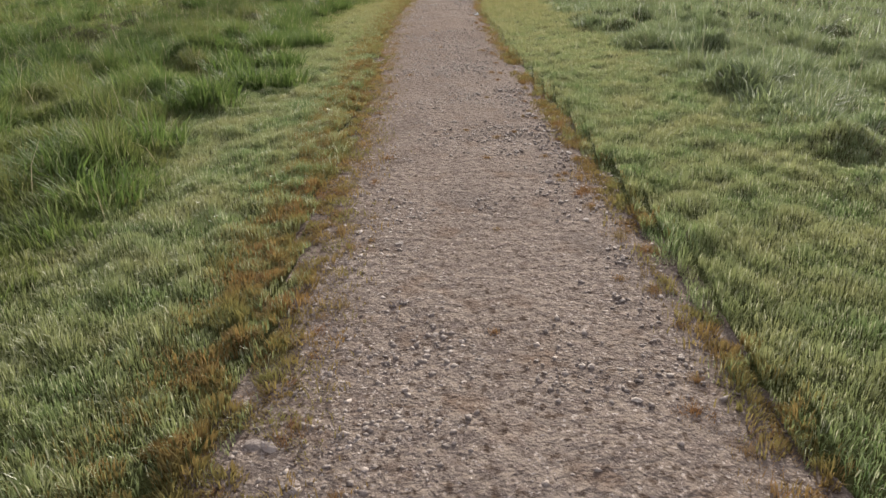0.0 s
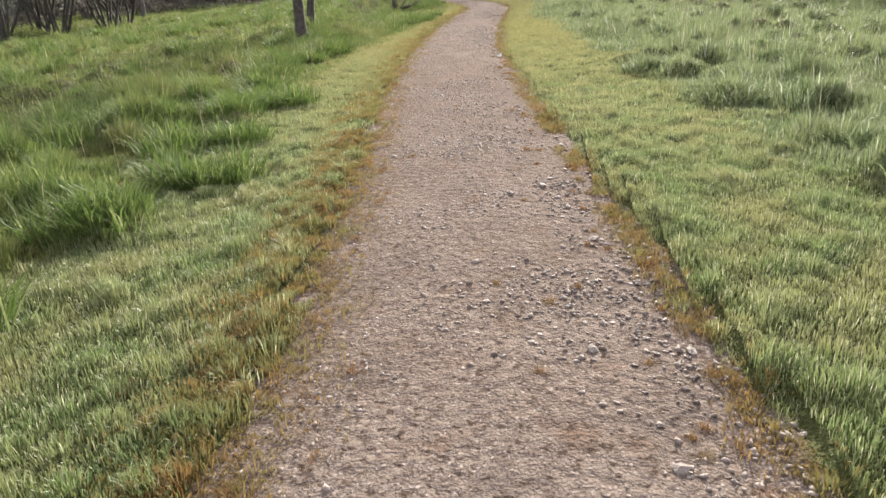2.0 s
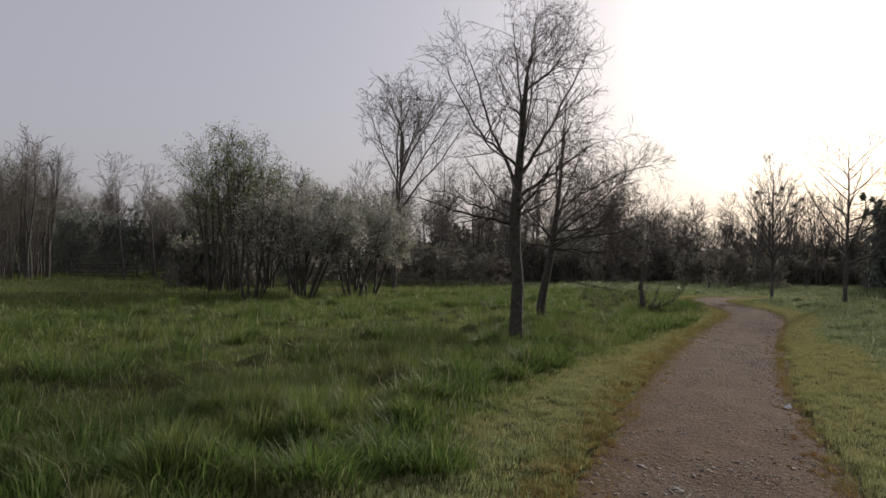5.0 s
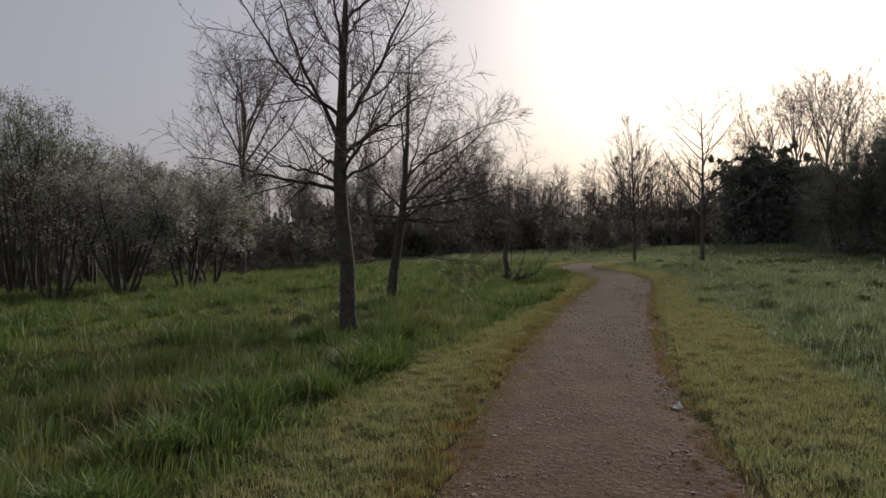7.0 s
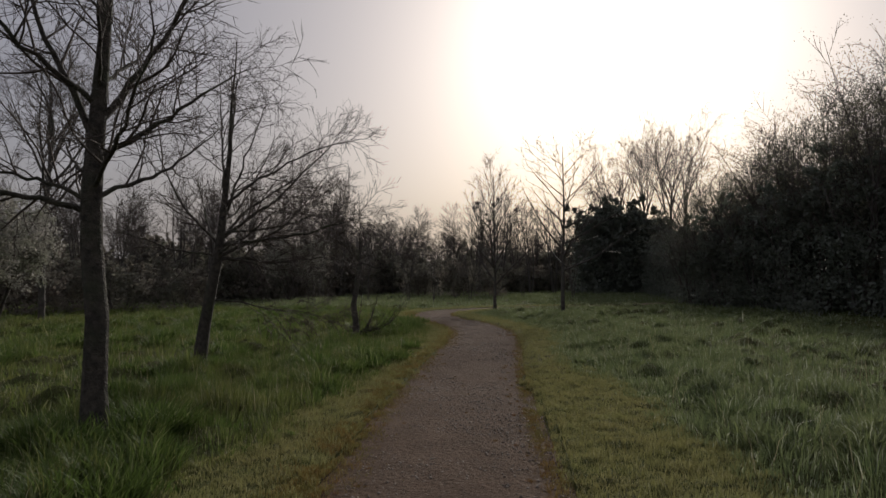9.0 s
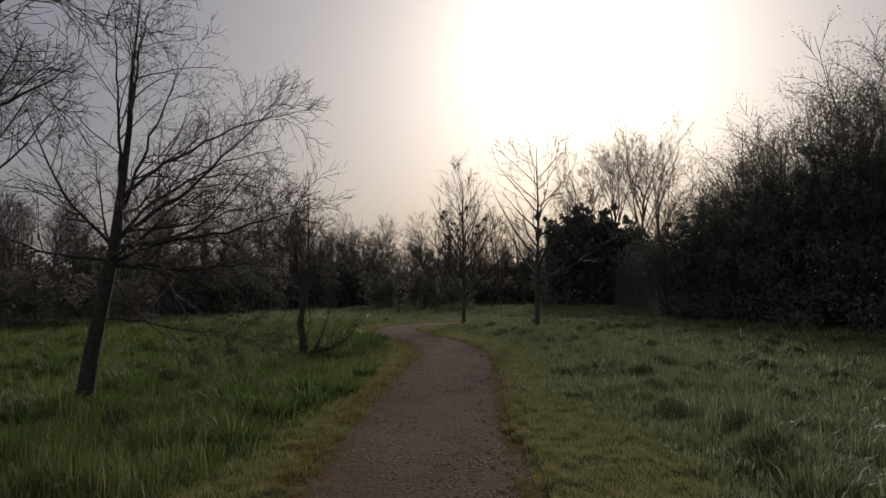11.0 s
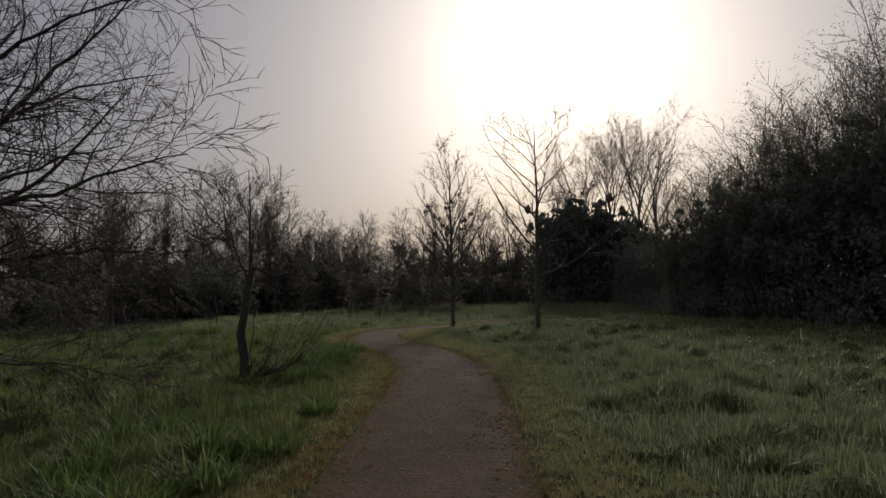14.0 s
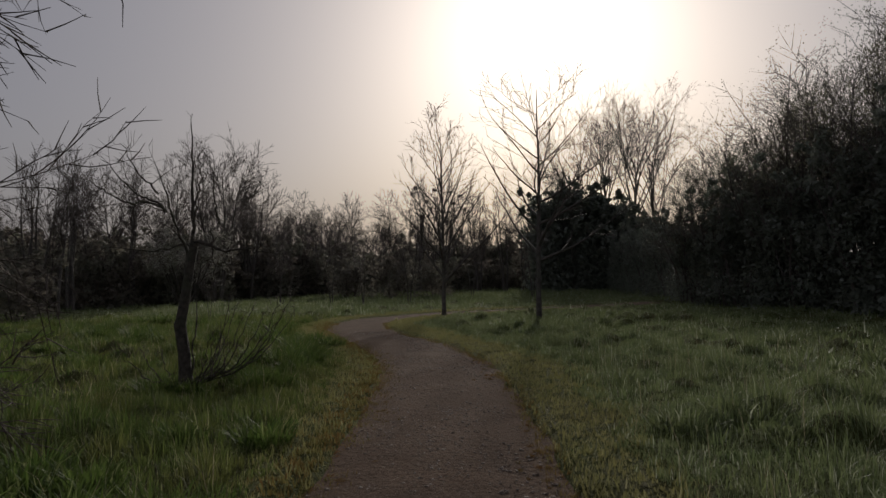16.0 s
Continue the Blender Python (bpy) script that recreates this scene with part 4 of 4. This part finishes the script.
def tall_meadow():
    rows = [  # (x range, y range, count, limits beyond the verge, blade width, bend)
        (-9.5, 6.5, 0.3, 12.0, 620000, 0.0, 2.6, 0.0066, True),
        (-9.5, 6.5, 12.0, 44.0, 520000, 0.0, 3.2, 0.0078, True),
        (-16.0, 12.0, 3.0, 46.0, 320000, 2.6, 9.0, 0.021, False),
        (-42.0, 20.0, 4.0, 92.0, 340000, 8.0, 99.0, 0.035, False),
        (-22.0, -8.0, 5.0, 46.0, 150000, 7.0, 18.0, 0.026, False),
        (-66.0, -41.0, 22.0, 54.0, 40000, 8.0, 99.0, 0.05, False),
        (-16.0, 12.0, 44.0, 92.0, 170000, 0.0, 99.0, 0.03, False),
    ]
    for x0, x1, y0, y1, n, near, far, wide, bend in rows:
        x, y = scatter(x0, x1, y0 - 1.5, y1 + 1.5, int(n * (y1 - y0 + 3) / (y1 - y0)))
        zone = y + rng.normal(0, 0.6, len(x))
        x, y = kept(((zone > y0) | (y0 < 1)) & (zone < y1), x, y)
        d, left = sides(x, y)
        d = d - meadow_edge(x, y, left) + rng.normal(0, 0.25, len(x)) * (near > 1)
        x, y, d, left = kept((d > near - 0.12) & (d < far) & (x < 17.5 - 0.12 * y + 2), x, y, d, left)
        r, out, vigour = tufted(x, y, 0.42)
        c = 1.8 * vigour ** 1.4 * np.exp(-(r / 0.40) ** 2) + 0.35 * clumps(x, y, 1.2, 0) - 0.25
        grow = 0.35 + 0.65 * ease(0.0, 0.5, d)
        h = np.where(left, 0.115 + 0.17 * np.clip(c, -0.5, 1.6), 0.09 + 0.14 * np.clip(c, -0.5, 1.6)) * grow * rng.uniform(0.65, 1.35, len(x))
        h = np.clip(h, 0.045, 0.45)
        toward = out + rng.normal(0, 0.8, len(x))
        lean = np.clip(rng.uniform(0.1, 0.95, len(x)), 0, 0.95)
        w = wide * rng.uniform(0.6, 1.35, len(x))
        z = height(x, y)
        left = left & (y < 47.5)
        for side, mat, label in ((left, TALL, "long green meadow grass in uneven tufts"), (~left, DEWY, "long dewy meadow grass in pale tufts")):
            if side.sum():
                ob = blades("meadow_grass", x[side], y[side], z[side], h[side], w[side], lean[side], mat, bend, toward[side])
                tagged(ob, label, "grass", kind="stuff")


GREAT_LEFT = [(-3.0, 6.3), (-3.1, 5.1), (-3.3, 8.6), (-2.9, 7.5), (-3.75, 9.9), (-3.9, 11.6), (-3.5, 10.6), (-4.6, 14.2), (-4.3, 12.8), (-4.2, 16.0), (-3.0, 4.0), (-5.0, 9.2)]
GREAT_RIGHT = [(2.2, 8.0), (2.3, 6.7), (1.9, 10.2), (1.4, 12.5), (1.8, 18.0), (1.3, 20.5), (2.6, 22.0), (0.9, 24.5)]


def tussocks():
    """Thick tufts of longer blades that fall outward, and a collar of them at the foot of each near tree."""
    for left_side, mat, n, x0, x1 in ((True, TUFT, 1700, -17, -1.0), (False, DEWY, 420, -1.0, 9.0)):
        cx, cy = scatter(x0, x1, 0.5, 44, n)
        d, left = sides(cx, cy)
        d = d - meadow_edge(cx, cy, left)
        gather = waves(cx, cy, 1.6, 1) + rng.normal(0, 0.5, n) > np.where(d < 1.2, -0.3, 0.25)
        cx, cy = kept((d > 0.12) & (d < 13) & (left == left_side) & gather, cx, cy)
        if left_side:
            for tx, ty, k in ((-5.45, 18.1, 20), (-6.95, 23.6, 7), (-5.7, 30.45, 7)):
                a = rng.uniform(0, 6.283, k)
                cx, cy = np.concatenate([cx, tx + np.cos(a) * (0.25 + 0.018 * k)]), np.concatenate([cy, ty + np.sin(a) * (0.25 + 0.018 * k)])
        size = rng.uniform(0.55, 1.2, len(cx))
        great = GREAT_LEFT if left_side else GREAT_RIGHT
        gx = np.array([p[0] for p in great for k in range(4)]) + rng.normal(0, 0.2, 4 * len(great))
        gy = np.array([p[1] for p in great for k in range(4)]) + rng.normal(0, 0.2, 4 * len(great))
        cx, cy = np.concatenate([gx, cx]), np.concatenate([gy, cy])
        size = np.concatenate([rng.uniform(0.75, 1.0, len(gx)), size])
        if left_side:
            size[-14:] *= 0.75
        per = 190
        k = np.repeat(np.arange(len(cx)), per)
        a, r = rng.uniform(0, 6.283, len(k)), np.sqrt(rng.uniform(0, 1, len(k))) * 0.33 * size[k]
        x, y = cx[k] + np.cos(a) * r, cy[k] + np.sin(a) * r * 0.8
        h = rng.uniform(0.12, 0.38, len(k)) * size[k] * (1.0 if left_side else 0.72)
        ob = blades("grass_tussock", x, y, height(x, y), h, rng.uniform(0.007, 0.014, len(k)) * np.interp(cy[k], (8, 25), (1, 1.6)),
                    np.clip(r / (0.33 * size[k]) * 0.75 + rng.uniform(0, 0.4, len(k)), 0, 0.97), mat, True, a + rng.normal(0, 0.9, len(k)))
        tagged(ob, "dense tussocks of long arching grass", "grass", kind="stuff")


def dead_stalks():
    x, y = scatter(-10, 7, 0.5, 36, 3200)
    d, left = sides(x, y)
    x, y = kept((d - meadow_edge(x, y, left) > -0.05) & (d < 6), x, y)
    ob = blades("dead_grass_stalk", x, y, height(x, y), rng.uniform(0.2, 0.5, len(x)), rng.uniform(0.003, 0.006, len(x)), rng.uniform(0.2, 0.95, len(x)), STALK, True)
    tagged(ob, "scattered pale dead grass stalks", "grass", kind="stuff")


mown_turf()
dry_fringe()
tall_meadow()
tussocks()
dead_stalks()

# ---- moss, stones and grit on the path ----


def moss_pads():
    n = 420
    side = np.where(rng.uniform(0, 1, n) < 0.5, -1, 1)
    x, y = beside_path(n, 0.8, 34, side * (HALF - np.abs(rng.normal(0.06, 0.16, n))))
    stray = rng.uniform(0, 1, n) < 0.08
    sx, sy = beside_path(n, 0.8, 24, rng.uniform(-0.7, 0.7, n))
    x, y = np.where(stray, sx, x), np.where(stray, sy, y)
    size = rng.uniform(0.03, 0.15, n) * np.where(stray, 0.5, 1.0) * np.interp(y, (8, 16), (1, 0.6))
    k = np.repeat(np.arange(n), 150)
    a, r = rng.uniform(0, 6.283, len(k)), np.abs(rng.normal(0, 0.6, len(k)))
    px, py = x[k] + np.cos(a) * r * size[k] * 0.8, y[k] + np.sin(a) * r * size[k]
    h = (0.006 + 0.012 * np.exp(-r * r) * size[k] / 0.06) * rng.uniform(0.5, 1.6, len(k))
    ob = blades("moss", px, py, path_height(px, py), h, rng.uniform(0.003, 0.007, len(k)), rng.uniform(0.5, 0.95, len(k)), MOSS, False)
    tagged(ob, "rusty moss and dry wisps on the path margin", "moss", kind="stuff")


def stone_mesh(seed):
    """A blunt broken pebble of 20 faces."""
    g = random.Random(seed)
    bm = bmesh.new()
    bmesh.ops.create_icosphere(bm, subdivisions=1, radius=1.0)
    sx, sy, sz = g.uniform(0.8, 1.35), g.uniform(0.55, 1.0), g.uniform(0.3, 0.55)
    for v in bm.verts:
        f = g.uniform(0.65, 1.2)
        v.co = Vector((v.co.x * sx * f, v.co.y * sy * f, v.co.z * sz * f))
    me = bpy.data.meshes.new("stone")
    bm.to_mesh(me)
    bm.free()
    me.materials.append(STONE)
    return me


STONES = [stone_mesh(k) for k in range(8)]


def on_path(n, y0, y1, margin=0.0):
    x, y = scatter(-5.8, 1.3, y0, y1, n)
    s = off_path(x, y)
    return kept(np.abs(s) + edge_wobble(x, y) < HALF + margin, x, y)


def grit():
    """Small bedded pebbles, too many to count."""
    v, f = [], []
    shapes = []
    for k in range(8):
        p = np.array([(1, 0, 0), (-1, 0, 0), (0, 1, 0), (0, -1, 0), (0, 0, 1), (0, 0, -1)], float) * rng.uniform((0.8, 0.6, 0.4), (1.4, 1.0, 0.75)) + rng.normal(0, 0.22, (6, 3))
        shapes.append((p, np.array([(0, 2, 4), (2, 1, 4), (1, 3, 4), (3, 0, 4), (2, 0, 5), (1, 2, 5), (3, 1, 5), (0, 3, 5)])))
    base = 0
    for y0, y1, n, lo, hi in ((0.8, 9.0, 85000, 0.0035, 0.019), (9.0, 22.0, 70000, 0.0045, 0.020), (22.0, 40.0, 40000, 0.007, 0.022)):
        x, y = on_path(n, y0, y1)
        bare = waves(x, y, 0.8, 2) + 0.7 * waves(x, y, 0.25, 0) + rng.normal(0, 0.5, len(x))
        x, y = kept(bare > np.interp(y, (5, 9, 16, 22), (0.4, 0.4, 0.3, 0.0)), x, y)
        z = path_height(x, y)
        size = lo + (hi - lo) * rng.uniform(0, 1, len(x)) ** 3.2
        turn = rng.uniform(0, 6.283, len(x))
        pick = rng.integers(0, 8, len(x))
        for k in range(8):
            m = pick == k
            p, q = shapes[k]
            c, s = np.cos(turn[m])[:, None], np.sin(turn[m])[:, None]
            sz = size[m][:, None]
            P = np.stack([(p[:, 0] * c - p[:, 1] * s) * sz + x[m][:, None], (p[:, 0] * s + p[:, 1] * c) * sz + y[m][:, None], p[:, 2] * sz + z[m][:, None] + sz * 0.05], 2)
            cnt = m.sum()
            v.append(P.reshape(-1, 3))
            f.append((q[None] + (np.arange(cnt) * len(p))[:, None, None]).reshape(-1, 3) + base)
            base += cnt * len(p)
    ob = soup("grit", np.concatenate(v), np.zeros((0, 4), int), np.concatenate(f), STONE, path)
    tagged(ob, "loose grey and brown grit", kind="stuff")


def loose_stones():
    x, y = on_path(1500, 1.0, 14.0, -0.03)
    x, y = kept(waves(x, y, 0.8, 2) + rng.normal(0, 0.5, len(x)) > 0.0, x, y)
    for k in range(min(300, len(x))):
        ob = new("stone", STONES[k % 8])
        s = 0.011 + 0.028 * random.random() ** 2.4
        z = float(path_height(x[k:k + 1], y[k:k + 1])[0])
        ob.matrix_basis = pose(x[k], y[k], z + s * 0.12, random.uniform(-15, 15), random.uniform(-15, 15), random.uniform(0, 360)) @ Matrix.Scale(s, 4)
        ob.parent = path


moss_pads()
grit()
loose_stones()


def paper_scrap(x, y):
    """A crumpled scrap with one corner turned up."""
    g = random.Random(3)
    bm = bmesh.new()
    bmesh.ops.create_grid(bm, x_segments=5, y_segments=4, size=0.5)
    for v in bm.verts:
        lift = max(0.0, v.co.x + v.co.y - 0.25) * 0.8
        v.co = Vector((v.co.x * 0.085 + g.gauss(0, 0.005), v.co.y * 0.05 + g.gauss(0, 0.005), 0.016 + abs(g.gauss(0, 0.012)) + lift * 0.08))
    bmesh.ops.solidify(bm, geom=bm.faces[:], thickness=0.0015)
    me = bpy.data.meshes.new("paper_scrap")
    bm.to_mesh(me)
    bm.free()
    me.materials.append(LITTER)
    ob = new("paper_scrap", me)
    z = max(ground_z(x, y), float(path_height(np.array([x]), np.array([y]))[0]))
    ob.matrix_basis = pose(x, y, z - 0.01, 0, 0, 35)
    return tagged(ob, "crumpled scrap of white paper at the path edge", "litter")


paper_scrap(-0.86, 15.15)
